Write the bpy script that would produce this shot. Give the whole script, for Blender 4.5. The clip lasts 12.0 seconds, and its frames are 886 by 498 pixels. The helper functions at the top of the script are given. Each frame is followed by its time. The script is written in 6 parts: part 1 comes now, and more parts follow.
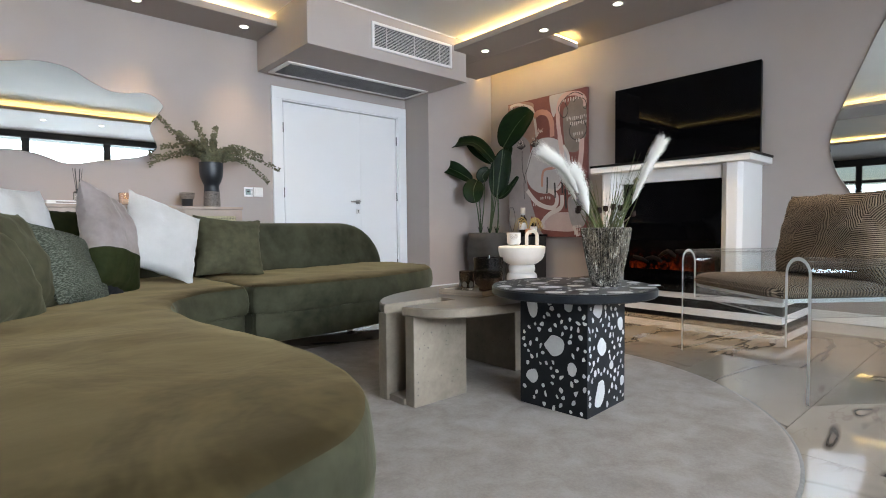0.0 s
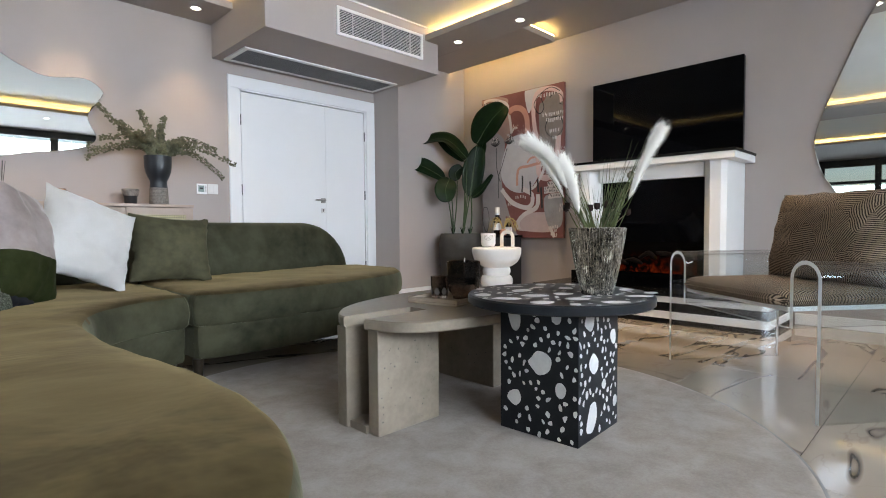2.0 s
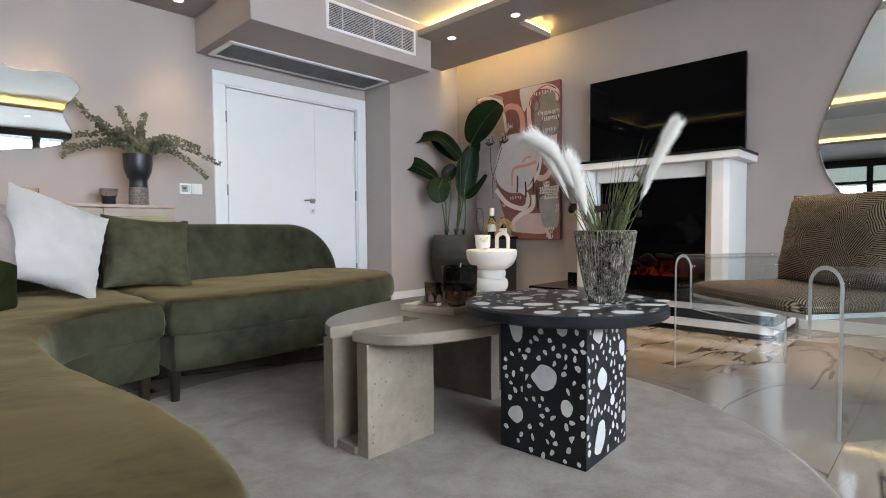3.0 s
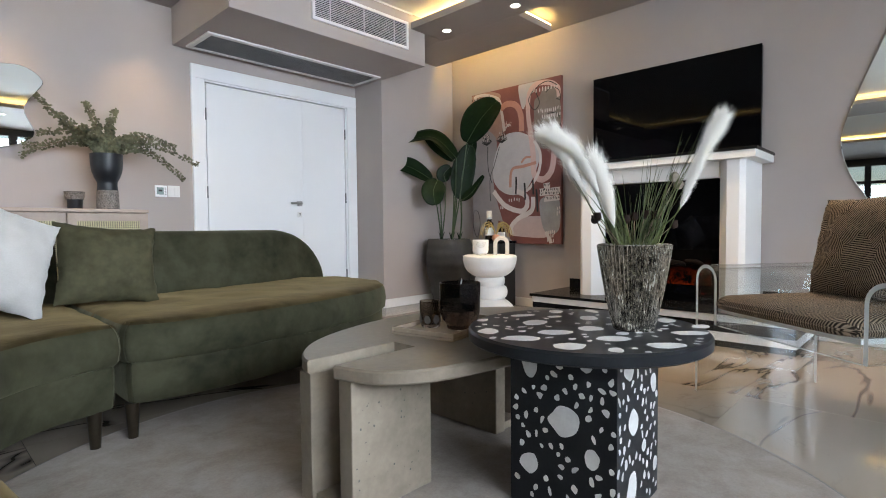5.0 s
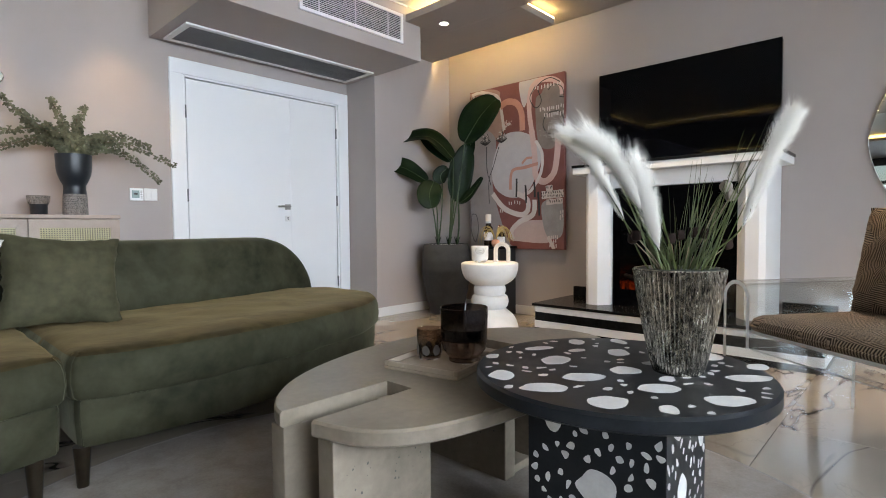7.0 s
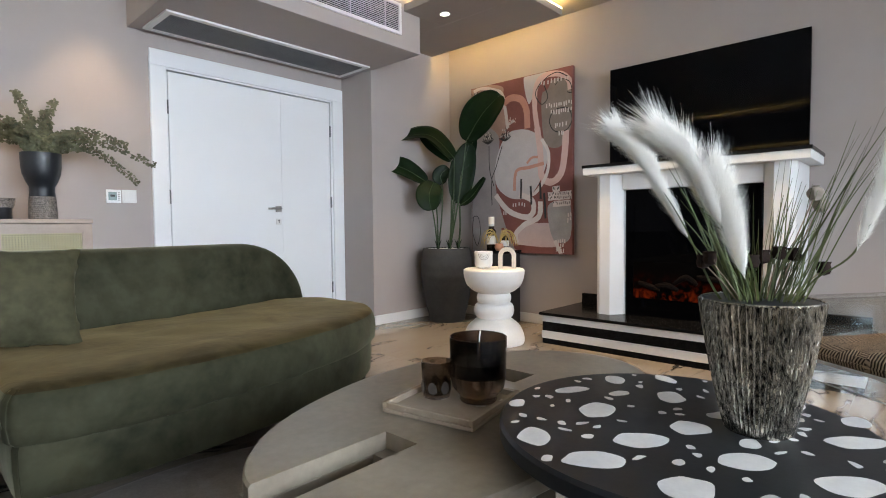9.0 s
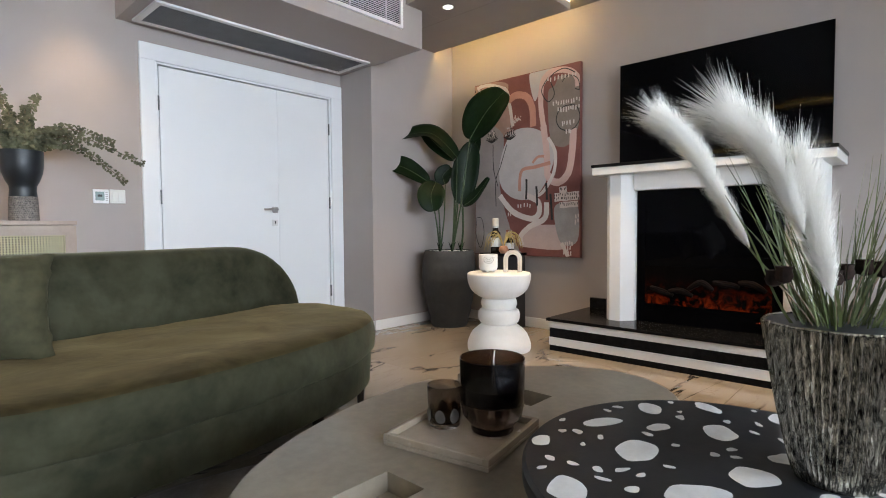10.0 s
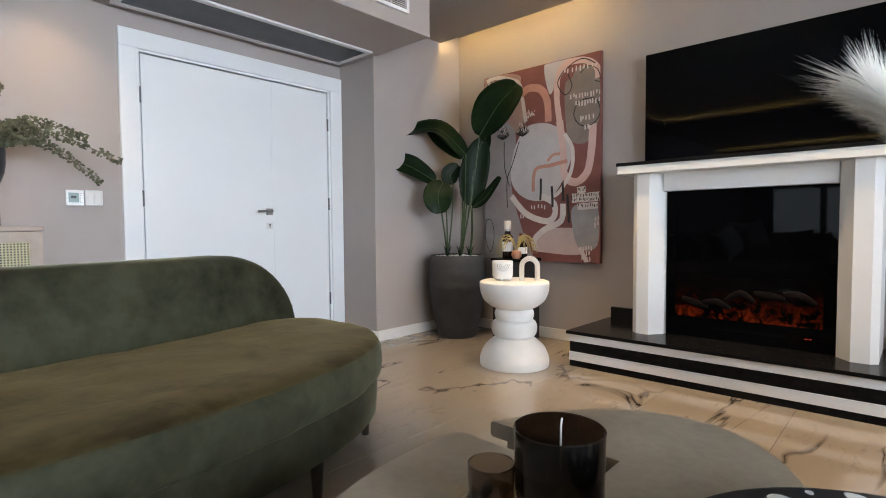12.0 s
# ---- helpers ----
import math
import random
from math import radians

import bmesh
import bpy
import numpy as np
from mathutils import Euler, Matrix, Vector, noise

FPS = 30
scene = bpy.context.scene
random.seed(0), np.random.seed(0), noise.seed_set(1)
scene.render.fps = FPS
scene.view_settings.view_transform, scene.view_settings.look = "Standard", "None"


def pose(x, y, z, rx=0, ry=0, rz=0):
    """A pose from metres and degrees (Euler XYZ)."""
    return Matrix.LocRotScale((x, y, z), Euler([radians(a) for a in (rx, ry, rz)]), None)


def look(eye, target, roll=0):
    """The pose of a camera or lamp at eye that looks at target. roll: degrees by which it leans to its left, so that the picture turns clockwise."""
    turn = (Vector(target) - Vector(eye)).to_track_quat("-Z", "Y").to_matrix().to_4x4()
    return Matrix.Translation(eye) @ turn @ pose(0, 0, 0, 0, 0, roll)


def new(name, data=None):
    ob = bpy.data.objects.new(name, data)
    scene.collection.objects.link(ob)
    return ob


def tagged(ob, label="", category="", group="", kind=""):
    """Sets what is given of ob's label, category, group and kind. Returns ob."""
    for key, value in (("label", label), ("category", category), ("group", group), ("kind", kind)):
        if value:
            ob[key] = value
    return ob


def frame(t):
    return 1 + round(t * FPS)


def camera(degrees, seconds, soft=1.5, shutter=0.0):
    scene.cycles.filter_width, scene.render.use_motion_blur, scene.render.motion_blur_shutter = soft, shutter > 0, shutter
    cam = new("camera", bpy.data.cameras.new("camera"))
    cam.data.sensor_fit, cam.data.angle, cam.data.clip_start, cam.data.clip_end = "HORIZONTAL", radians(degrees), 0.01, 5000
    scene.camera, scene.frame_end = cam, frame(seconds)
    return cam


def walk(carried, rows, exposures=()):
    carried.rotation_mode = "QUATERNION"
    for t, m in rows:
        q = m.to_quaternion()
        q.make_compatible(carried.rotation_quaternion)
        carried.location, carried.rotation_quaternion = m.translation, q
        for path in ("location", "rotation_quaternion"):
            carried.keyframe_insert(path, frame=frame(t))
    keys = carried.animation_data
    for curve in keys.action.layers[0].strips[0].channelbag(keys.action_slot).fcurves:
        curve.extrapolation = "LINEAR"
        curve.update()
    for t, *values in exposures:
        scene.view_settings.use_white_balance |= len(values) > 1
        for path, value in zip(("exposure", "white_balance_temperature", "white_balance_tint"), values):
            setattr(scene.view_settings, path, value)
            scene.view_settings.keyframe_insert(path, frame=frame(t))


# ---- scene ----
cam = camera(80.9, 12.0, soft=1.0)
PATH = [
    (0, (0.073, 0.177, 0.754), (1.401, 1.67, 0.67), -0.5),
    (0.5, (0.125, 0.226, 0.753), (1.474, 1.701, 0.668), -0.5),
    (1, (0.178, 0.282, 0.748), (1.55, 1.735, 0.666), -0.4),
    (1.5, (0.225, 0.335, 0.748), (1.618, 1.767, 0.666), -0.4),
    (2, (0.273, 0.387, 0.75), (1.681, 1.806, 0.668), -0.4),
    (2.5, (0.325, 0.447, 0.752), (1.745, 1.853, 0.672), -0.4),
    (3, (0.371, 0.501, 0.758), (1.8, 1.898, 0.678), -0.4),
    (5, (0.562, 0.709, 0.796), (2.009, 2.088, 0.716), -0.5),
    (5.5, (0.616, 0.763, 0.809), (2.066, 2.138, 0.728), -0.5),
    (6, (0.669, 0.814, 0.824), (2.122, 2.186, 0.74), -0.5),
    (6.5, (0.709, 0.866, 0.837), (2.166, 2.233, 0.752), -0.5),
    (7, (0.744, 0.91, 0.846), (2.205, 2.273, 0.763), -0.5),
    (9, (0.918, 1.118, 0.882), (2.388, 2.472, 0.796), -0.5),
    (9.5, (0.977, 1.184, 0.891), (2.445, 2.539, 0.804), -0.5),
    (10, (1.024, 1.244, 0.894), (2.494, 2.598, 0.809), -0.4),
    (10.5, (1.073, 1.304, 0.896), (2.543, 2.657, 0.81), -0.5),
    (11, (1.116, 1.369, 0.904), (2.588, 2.721, 0.815), -0.5),
    (11.5, (1.165, 1.453, 0.907), (2.639, 2.801, 0.823), -0.5),
    (12, (1.21, 1.525, 0.93), (2.685, 2.873, 0.84), -0.4),
]
walk(cam, [(t, look(eye, target, roll)) for t, eye, target, roll in PATH])

# ---------------------------------------------------------------- world, daylight, exposure
scene.view_settings.exposure = 0.0
world = bpy.data.worlds.new("sky")
scene.world = world
world.use_nodes = True
wn = world.node_tree
sky = wn.nodes.new("ShaderNodeTexSky")
sky.sky_type, sky.sun_disc = "NISHITA", False
sky.sun_elevation, sky.sun_rotation = radians(38), radians(200)
wn.links.new(sky.outputs[0], wn.nodes["Background"].inputs[0])
wn.nodes["Background"].inputs[1].default_value = 0.10
sun = new("sun", bpy.data.lights.new("sun", "SUN"))
sun.data.energy, sun.data.angle, sun.data.color = 0.8, radians(12), (1.0, 0.95, 0.88)
sun.matrix_world = look((0, 0, 20), (-6, 14, 0))

from mathutils import geometry



def window_light(name, x, y, z, w, h, target, watts):
    """Sky light standing in a window's opening."""
    ob = new(name, bpy.data.lights.new(name, "AREA"))
    ob.data.shape, ob.data.size, ob.data.size_y, ob.data.energy = "RECTANGLE", w, h, watts
    ob.data.color, ob.data.spread = (0.75, 0.860, 1.0), radians(116)
    ob.matrix_world = look((x, y, z), target)
    return ob


window_light("window_daylight", 1.35, -2.25, 1.76, 3.7, 1.3, (1.35, 3.0, 0.65), 130)
window_light("glazed_door_daylight", 4.0, -2.3, 1.15, 1.35, 2.0, (4.0, 3.0, 0.6), 24)
window_light("far_window_daylight", -8.95, 2.1, 1.1, 4.8, 1.5, (3.0, 2.1, 0.8), 28)


# ---------------------------------------------------------------- materials
def material(name):
    m = bpy.data.materials.new(name)
    m.use_nodes = True
    return m, m.node_tree, m.node_tree.nodes["Principled BSDF"]


def node(nt, kind, **values):
    n = nt.nodes.new(kind)
    for key, value in values.items():
        n.inputs[key].default_value = value
    return n


def surface(name, c1, c2, scale=4.0, rough=0.5, rough_var=0.08, metal=0.0, bump=0.1, fine=60.0, sheen=0.0, coat=0.0, fine_amount=0.25, depth=0.01, span=(0.32, 0.68), distort=0.0):
    """Two colours mixed by a broad and a fine noise, with relief and uneven gloss."""
    m, nt, b = material(name)
    tc = node(nt, "ShaderNodeTexCoord")
    big = node(nt, "ShaderNodeTexNoise", Scale=scale, Detail=4.0, Roughness=0.6, Distortion=distort)
    small = node(nt, "ShaderNodeTexNoise", Scale=fine, Detail=3.0, Roughness=0.6)
    for n in (big, small):
        nt.links.new(tc.outputs["Object"], n.inputs["Vector"])
    mix = node(nt, "ShaderNodeMix", Factor=fine_amount)
    mix.data_type = "FLOAT"
    nt.links.new(big.outputs["Fac"], mix.inputs[2])
    nt.links.new(small.outputs["Fac"], mix.inputs[3])
    ramp = node(nt, "ShaderNodeMapRange")
    ramp.inputs[1].default_value, ramp.inputs[2].default_value = span
    nt.links.new(mix.outputs[0], ramp.inputs[0])
    col = node(nt, "ShaderNodeMix")
    col.data_type = "RGBA"
    col.inputs[6].default_value, col.inputs[7].default_value = (*c1, 1), (*c2, 1)
    nt.links.new(ramp.outputs[0], col.inputs[0])
    nt.links.new(col.outputs[2], b.inputs["Base Color"])
    rr = node(nt, "ShaderNodeMapRange")
    rr.inputs[3].default_value, rr.inputs[4].default_value = max(rough - rough_var, 0), rough + rough_var
    nt.links.new(big.outputs["Fac"], rr.inputs[0])
    nt.links.new(rr.outputs[0], b.inputs["Roughness"])
    b.inputs["Metallic"].default_value = metal
    b.inputs["Coat Weight"].default_value = coat
    if sheen:
        b.inputs["Sheen Weight"].default_value, b.inputs["Sheen Roughness"].default_value = sheen, 0.35
        b.inputs["Sheen Tint"].default_value = (*[min(1, 3.2 * v) for v in c2], 1)
    if bump:
        bp = node(nt, "ShaderNodeBump", Strength=bump, Distance=depth)
        nt.links.new(mix.outputs[0], bp.inputs["Height"])
        nt.links.new(bp.outputs[0], b.inputs["Normal"])
    return m


def glow(name, colour, strength):
    m, nt, b = material(name)
    b.inputs["Base Color"].default_value = (*colour, 1)
    b.inputs["Emission Color"].default_value, b.inputs["Emission Strength"].default_value = (*colour, 1), strength
    return m


def clear(name, colour, rough=0.0, ior=1.49):
    m, nt, b = material(name)
    b.inputs["Base Color"].default_value, b.inputs["Roughness"].default_value = (*colour, 1), rough
    b.inputs["Transmission Weight"].default_value, b.inputs["IOR"].default_value = 1.0, ior
    return m


def marble_material():
    m, nt, b = material("veined_marble")
    tc = node(nt, "ShaderNodeTexCoord")
    info = node(nt, "ShaderNodeObjectInfo")
    off = node(nt, "ShaderNodeVectorMath")
    off.operation = "SCALE"
    comb = node(nt, "ShaderNodeCombineXYZ", X=37.0, Y=19.0, Z=11.0)
    nt.links.new(comb.outputs[0], off.inputs[0])
    nt.links.new(info.outputs["Random"], off.inputs["Scale"])
    add = node(nt, "ShaderNodeVectorMath")
    nt.links.new(tc.outputs["Object"], add.inputs[0])
    nt.links.new(off.outputs[0], add.inputs[1])
    squash = node(nt, "ShaderNodeMapping")
    squash.inputs["Rotation"].default_value = (0, 0, radians(28))
    squash.inputs["Scale"].default_value = (0.55, 1.35, 1.0)
    nt.links.new(add.outputs[0], squash.inputs[0])

    def vein(scale, width, detail, distort):
        n = node(nt, "ShaderNodeTexNoise", Scale=scale, Detail=detail, Roughness=0.62, Distortion=distort)
        nt.links.new(squash.outputs[0], n.inputs["Vector"])
        s = node(nt, "ShaderNodeMath")
        s.operation = "SUBTRACT"
        s.inputs[1].default_value = 0.5
        nt.links.new(n.outputs["Fac"], s.inputs[0])
        a = node(nt, "ShaderNodeMath")
        a.operation = "ABSOLUTE"
        nt.links.new(s.outputs[0], a.inputs[0])
        r = node(nt, "ShaderNodeMapRange")
        r.inputs[1].default_value, r.inputs[2].default_value = 0.0, width
        r.inputs[3].default_value, r.inputs[4].default_value = 1.0, 0.0
        nt.links.new(a.outputs[0], r.inputs[0])
        return r.outputs[0]

    def gated(value, scale, lo, hi):
        n = node(nt, "ShaderNodeTexNoise", Scale=scale, Detail=2.0)
        nt.links.new(add.outputs[0], n.inputs["Vector"])
        r = node(nt, "ShaderNodeMapRange")
        r.inputs[1].default_value, r.inputs[2].default_value = lo, hi
        nt.links.new(n.outputs["Fac"], r.inputs[0])
        mul = node(nt, "ShaderNodeMath")
        mul.operation = "MULTIPLY"
        nt.links.new(value, mul.inputs[0])
        nt.links.new(r.outputs[0], mul.inputs[1])
        return mul.outputs[0]

    bold = gated(vein(0.85, 0.015, 4.0, 1.3), 1.3, 0.36, 0.50)
    thin = gated(vein(2.4, 0.013, 4.0, 1.0), 2.0, 0.46, 0.58)
    cloud = node(nt, "ShaderNodeTexNoise", Scale=2.2, Detail=4.0)
    nt.links.new(squash.outputs[0], cloud.inputs["Vector"])
    base = node(nt, "ShaderNodeMix")
    base.data_type = "RGBA"
    base.inputs[6].default_value, base.inputs[7].default_value = (0.255, 0.205, 0.152, 1), (0.345, 0.30, 0.25, 1)
    nt.links.new(cloud.outputs["Fac"], base.inputs[0])
    last = base.outputs[2]
    for fac, c in ((thin, (0.25, 0.2, 0.16, 1)), (bold, (0.07, 0.055, 0.045, 1))):
        mx = node(nt, "ShaderNodeMix")
        mx.data_type = "RGBA"
        mx.inputs[7].default_value = c
        nt.links.new(fac, mx.inputs[0])
        nt.links.new(last, mx.inputs[6])
        last = mx.outputs[2]
    nt.links.new(last, b.inputs["Base Color"])
    b.inputs["Roughness"].default_value = 0.035
    b.inputs["Specular IOR Level"].default_value = 0.65
    b.inputs["Coat Weight"].default_value, b.inputs["Coat Roughness"].default_value = 0.15, 0.03
    return m


def chevron_fabric(name, flat):
    """Dark taupe upholstery woven in angular blocks of raised ribs; flat: lying, else upright."""
    m, nt, b = material(name)
    tc = node(nt, "ShaderNodeTexCoord")
    plane = node(nt, "ShaderNodeMapping")
    if not flat:
        plane.inputs["Rotation"].default_value = (radians(-90), 0, 0)
    nt.links.new(tc.outputs["Object"], plane.inputs[0])
    level = node(nt, "ShaderNodeVectorMath")
    level.operation = "MULTIPLY"
    level.inputs[1].default_value = (1, 1, 0)
    nt.links.new(plane.outputs[0], level.inputs[0])
    vor = node(nt, "ShaderNodeTexVoronoi", Scale=9.5)
    vor.distance = "MANHATTAN"
    nt.links.new(level.outputs[0], vor.inputs["Vector"])
    sep = node(nt, "ShaderNodeSeparateColor")
    nt.links.new(vor.outputs["Color"], sep.inputs[0])
    mul = node(nt, "ShaderNodeMath")
    mul.operation = "MULTIPLY"
    mul.inputs[1].default_value = math.pi
    nt.links.new(sep.outputs[0], mul.inputs[0])
    snap = node(nt, "ShaderNodeMath")
    snap.operation = "SNAP"
    snap.inputs[1].default_value = math.pi / 3
    nt.links.new(mul.outputs[0], snap.inputs[0])
    skew = node(nt, "ShaderNodeMath")
    skew.operation = "ADD"
    skew.inputs[1].default_value = 0.62
    nt.links.new(snap.outputs[0], skew.inputs[0])
    rot = node(nt, "ShaderNodeVectorRotate")
    rot.rotation_type = "Z_AXIS"
    nt.links.new(level.outputs[0], rot.inputs["Vector"])
    nt.links.new(skew.outputs[0], rot.inputs["Angle"])
    wave = node(nt, "ShaderNodeTexWave", Scale=36.0, Distortion=1.6, Detail=3.0)
    nt.links.new(rot.outputs[0], wave.inputs["Vector"])
    rib = node(nt, "ShaderNodeMapRange")
    rib.inputs[1].default_value, rib.inputs[2].default_value = 0.28, 0.72
    nt.links.new(wave.outputs["Fac"], rib.inputs[0])
    col = node(nt, "ShaderNodeMix")
    col.data_type = "RGBA"
    col.inputs[6].default_value, col.inputs[7].default_value = (0.030, 0.022, 0.0155, 1), (0.33, 0.25, 0.18, 1)
    nt.links.new(rib.outputs[0], col.inputs[0])
    nt.links.new(col.outputs[2], b.inputs["Base Color"])
    b.inputs["Roughness"].default_value = 0.9
    b.inputs["Specular IOR Level"].default_value = 0.15
    bp = node(nt, "ShaderNodeBump", Strength=0.7, Distance=0.004)
    nt.links.new(wave.outputs["Fac"], bp.inputs["Height"])
    nt.links.new(bp.outputs[0], b.inputs["Normal"])
    return m


def tweed_fabric():
    """Coarse tweed: short pale slubs lying in rows on a dark green ground."""
    m, nt, b = material("green_tweed")
    tc = node(nt, "ShaderNodeTexCoord")
    mp = node(nt, "ShaderNodeMapping")
    mp.inputs["Scale"].default_value = (130.0, 60.0, 380.0)
    nt.links.new(tc.outputs["Object"], mp.inputs[0])
    n = node(nt, "ShaderNodeTexNoise", Scale=1.0, Detail=2.0, Roughness=0.5)
    nt.links.new(mp.outputs[0], n.inputs["Vector"])
    r = node(nt, "ShaderNodeMapRange")
    r.inputs[1].default_value, r.inputs[2].default_value = 0.46, 0.60
    nt.links.new(n.outputs["Fac"], r.inputs[0])
    col = node(nt, "ShaderNodeMix")
    col.data_type = "RGBA"
    col.inputs[6].default_value, col.inputs[7].default_value = (0.045, 0.050, 0.034, 1), (0.165, 0.172, 0.135, 1)
    nt.links.new(r.outputs[0], col.inputs[0])
    nt.links.new(col.outputs[2], b.inputs["Base Color"])
    b.inputs["Roughness"].default_value = 0.9
    b.inputs["Specular IOR Level"].default_value = 0.15
    bp = node(nt, "ShaderNodeBump", Strength=0.5, Distance=0.004)
    nt.links.new(r.outputs[0], bp.inputs["Height"])
    nt.links.new(bp.outputs[0], b.inputs["Normal"])
    return m


WALL = surface("taupe_wall_paint", (0.378, 0.332, 0.311), (0.412, 0.364, 0.342), 1.2, 0.75, 0.05, bump=0.04, fine=220)
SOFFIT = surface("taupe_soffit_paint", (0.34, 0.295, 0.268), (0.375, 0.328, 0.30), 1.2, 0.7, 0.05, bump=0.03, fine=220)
CEIL = surface("white_ceiling_paint", (0.68, 0.67, 0.65), (0.73, 0.72, 0.70), 1.0, 0.8, 0.05, bump=0.03, fine=200)
WHITE = surface("white_lacquer", (0.85, 0.855, 0.865), (0.875, 0.88, 0.89), 2.0, 0.32, 0.05, bump=0.015, fine=150)
TRIM = surface("white_trim_paint", (0.74, 0.73, 0.715), (0.79, 0.78, 0.765), 2.0, 0.45, 0.05, bump=0.02, fine=150)
MARBLE = marble_material()
GROUT = surface("pale_grout", (0.45, 0.42, 0.37), (0.52, 0.48, 0.43), 8.0, 0.85, bump=0.1)
RUG = surface("grey_short_pile", (0.20, 0.168, 0.142), (0.30, 0.263, 0.232), 7.5, 0.95, 0.03, bump=0.3, fine=120, sheen=0.25, fine_amount=0.28, depth=0.005, span=(0.36, 0.64), distort=0.4)
# One sofa velvet in two tones; warm overhead light is coloured into the seat tops
LAMPLIT_VELVET = surface("lamplit_olive_velvet", (0.029, 0.020, 0.0078), (0.060, 0.044, 0.018), 2.7, 0.75, 0.1, bump=0.3, fine=13, sheen=0.36, fine_amount=0.16, depth=0.018, span=(0.43, 0.55), distort=0.5)
LAMPLIT_VELVET.node_tree.nodes["Principled BSDF"].inputs["Sheen Tint"].default_value = (0.57, 0.42, 0.21, 1)
LAMPLIT_VELVET.node_tree.nodes["Principled BSDF"].inputs["Sheen Roughness"].default_value = 0.38
LAMPLIT_VELVET.node_tree.nodes["Noise Texture"].inputs["Roughness"].default_value = 0.68
CUSHVELVET = surface("grey_olive_velvet", (0.041, 0.038, 0.021), (0.090, 0.083, 0.048), 5.0, 0.75, 0.1, bump=0.3, fine=20, sheen=0.3, fine_amount=0.35, depth=0.014)
CHARCOAL = surface("charcoal_velvet", (0.010, 0.010, 0.012), (0.024, 0.024, 0.027), 6.0, 0.8, bump=0.3, fine=30, sheen=0.3)
DKVELVET = surface("dark_green_velvet", (0.012, 0.016, 0.004), (0.030, 0.034, 0.011), 7.0, 0.8, 0.08, bump=0.25, fine=40, sheen=0.15, depth=0.01)
MAUVE = surface("mauve_velvet", (0.21, 0.172, 0.160), (0.34, 0.285, 0.268), 6.0, 0.8, 0.08, bump=0.3, fine=30, sheen=0.4, depth=0.012)
CUSHVELVET.node_tree.nodes["Principled BSDF"].inputs["Sheen Tint"].default_value = (0.42, 0.40, 0.26, 1)
for fabric in (LAMPLIT_VELVET, CUSHVELVET, CHARCOAL, DKVELVET, MAUVE):
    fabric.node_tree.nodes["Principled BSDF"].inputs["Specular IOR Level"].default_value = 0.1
FUR = surface("white_plush", (0.48, 0.46, 0.43), (0.61, 0.59, 0.565), 9.0, 0.95, 0.03, bump=0.7, fine=260, sheen=0.5, fine_amount=0.6, depth=0.008)
TWEED = tweed_fabric()
CHEVRON = chevron_fabric("ribbed_seat_fabric", True)
CHEVRON_UP = chevron_fabric("ribbed_back_fabric", False)
CONCRETE = surface("cast_concrete", (0.15, 0.122, 0.09), (0.285, 0.238, 0.182), 4.0, 0.36, 0.14, bump=0.12, fine=45, depth=0.005)
PITS = surface("concrete_air_holes", (0.08, 0.078, 0.072), (0.12, 0.115, 0.105), 20, 0.9, bump=0.1)
BLACKSTONE = surface("black_terrazzo_binder", (0.007, 0.008, 0.010), (0.014, 0.016, 0.019), 9.0, 0.36, 0.1, bump=0.05, fine=90)
BLACKSTONE.node_tree.nodes["Principled BSDF"].inputs["Specular IOR Level"].default_value = 0.25
CHIP = surface("pale_stone_chip", (0.52, 0.51, 0.50), (0.66, 0.65, 0.63), 14.0, 0.42, 0.1, bump=0.06, fine=120)
BLACK = surface("black_granite", (0.004, 0.004, 0.0045), (0.012, 0.012, 0.013), 30.0, 0.16, 0.05, bump=0.0, fine=300)
BLACK.node_tree.nodes["Principled BSDF"].inputs["Specular IOR Level"].default_value = 0.1
BLACKMATT = surface("matt_black_metal", (0.012, 0.012, 0.013), (0.02, 0.02, 0.021), 6.0, 0.5, 0.08, bump=0.02)
SCREEN = surface("black_screen_glass", (0.0012, 0.0012, 0.0015), (0.002, 0.002, 0.0025), 2.0, 0.03, 0.01, bump=0.0)
SCREEN.node_tree.nodes["Principled BSDF"].inputs["Specular IOR Level"].default_value = 0.08
MIRROR = material("silver_mirror")[0]
MIRROR.node_tree.nodes["Principled BSDF"].inputs["Metallic"].default_value = 1.0
MIRROR.node_tree.nodes["Principled BSDF"].inputs["Roughness"].default_value = 0.012
MIRROR.node_tree.nodes["Principled BSDF"].inputs["Base Color"].default_value = (0.86, 0.89, 0.87, 1)


def acrylic_material():
    """Clear sheet: lets light straight through and shines at its surface."""
    m, nt, b = material("clear_acrylic")
    nt.nodes.remove(b)
    clear_, shine, edge, power, gloss, mix = (node(nt, k) for k in ("ShaderNodeBsdfTransparent", "ShaderNodeBsdfGlossy", "ShaderNodeLayerWeight", "ShaderNodeMath", "ShaderNodeMapRange", "ShaderNodeMixShader"))
    clear_.inputs[0].default_value = (0.965, 0.98, 0.982, 1)
    shine.inputs["Roughness"].default_value = 0.015
    edge.inputs["Blend"].default_value = 0.5
    power.operation = "POWER"
    power.inputs[1].default_value = 3.0
    gloss.inputs[3].default_value, gloss.inputs[4].default_value = 0.05, 0.9
    nt.links.new(edge.outputs["Facing"], power.inputs[0])
    nt.links.new(power.outputs[0], gloss.inputs[0])
    nt.links.new(gloss.outputs[0], mix.inputs[0])
    nt.links.new(clear_.outputs[0], mix.inputs[1])
    nt.links.new(shine.outputs[0], mix.inputs[2])
    nt.links.new(mix.outputs[0], nt.nodes["Material Output"].inputs[0])
    return m


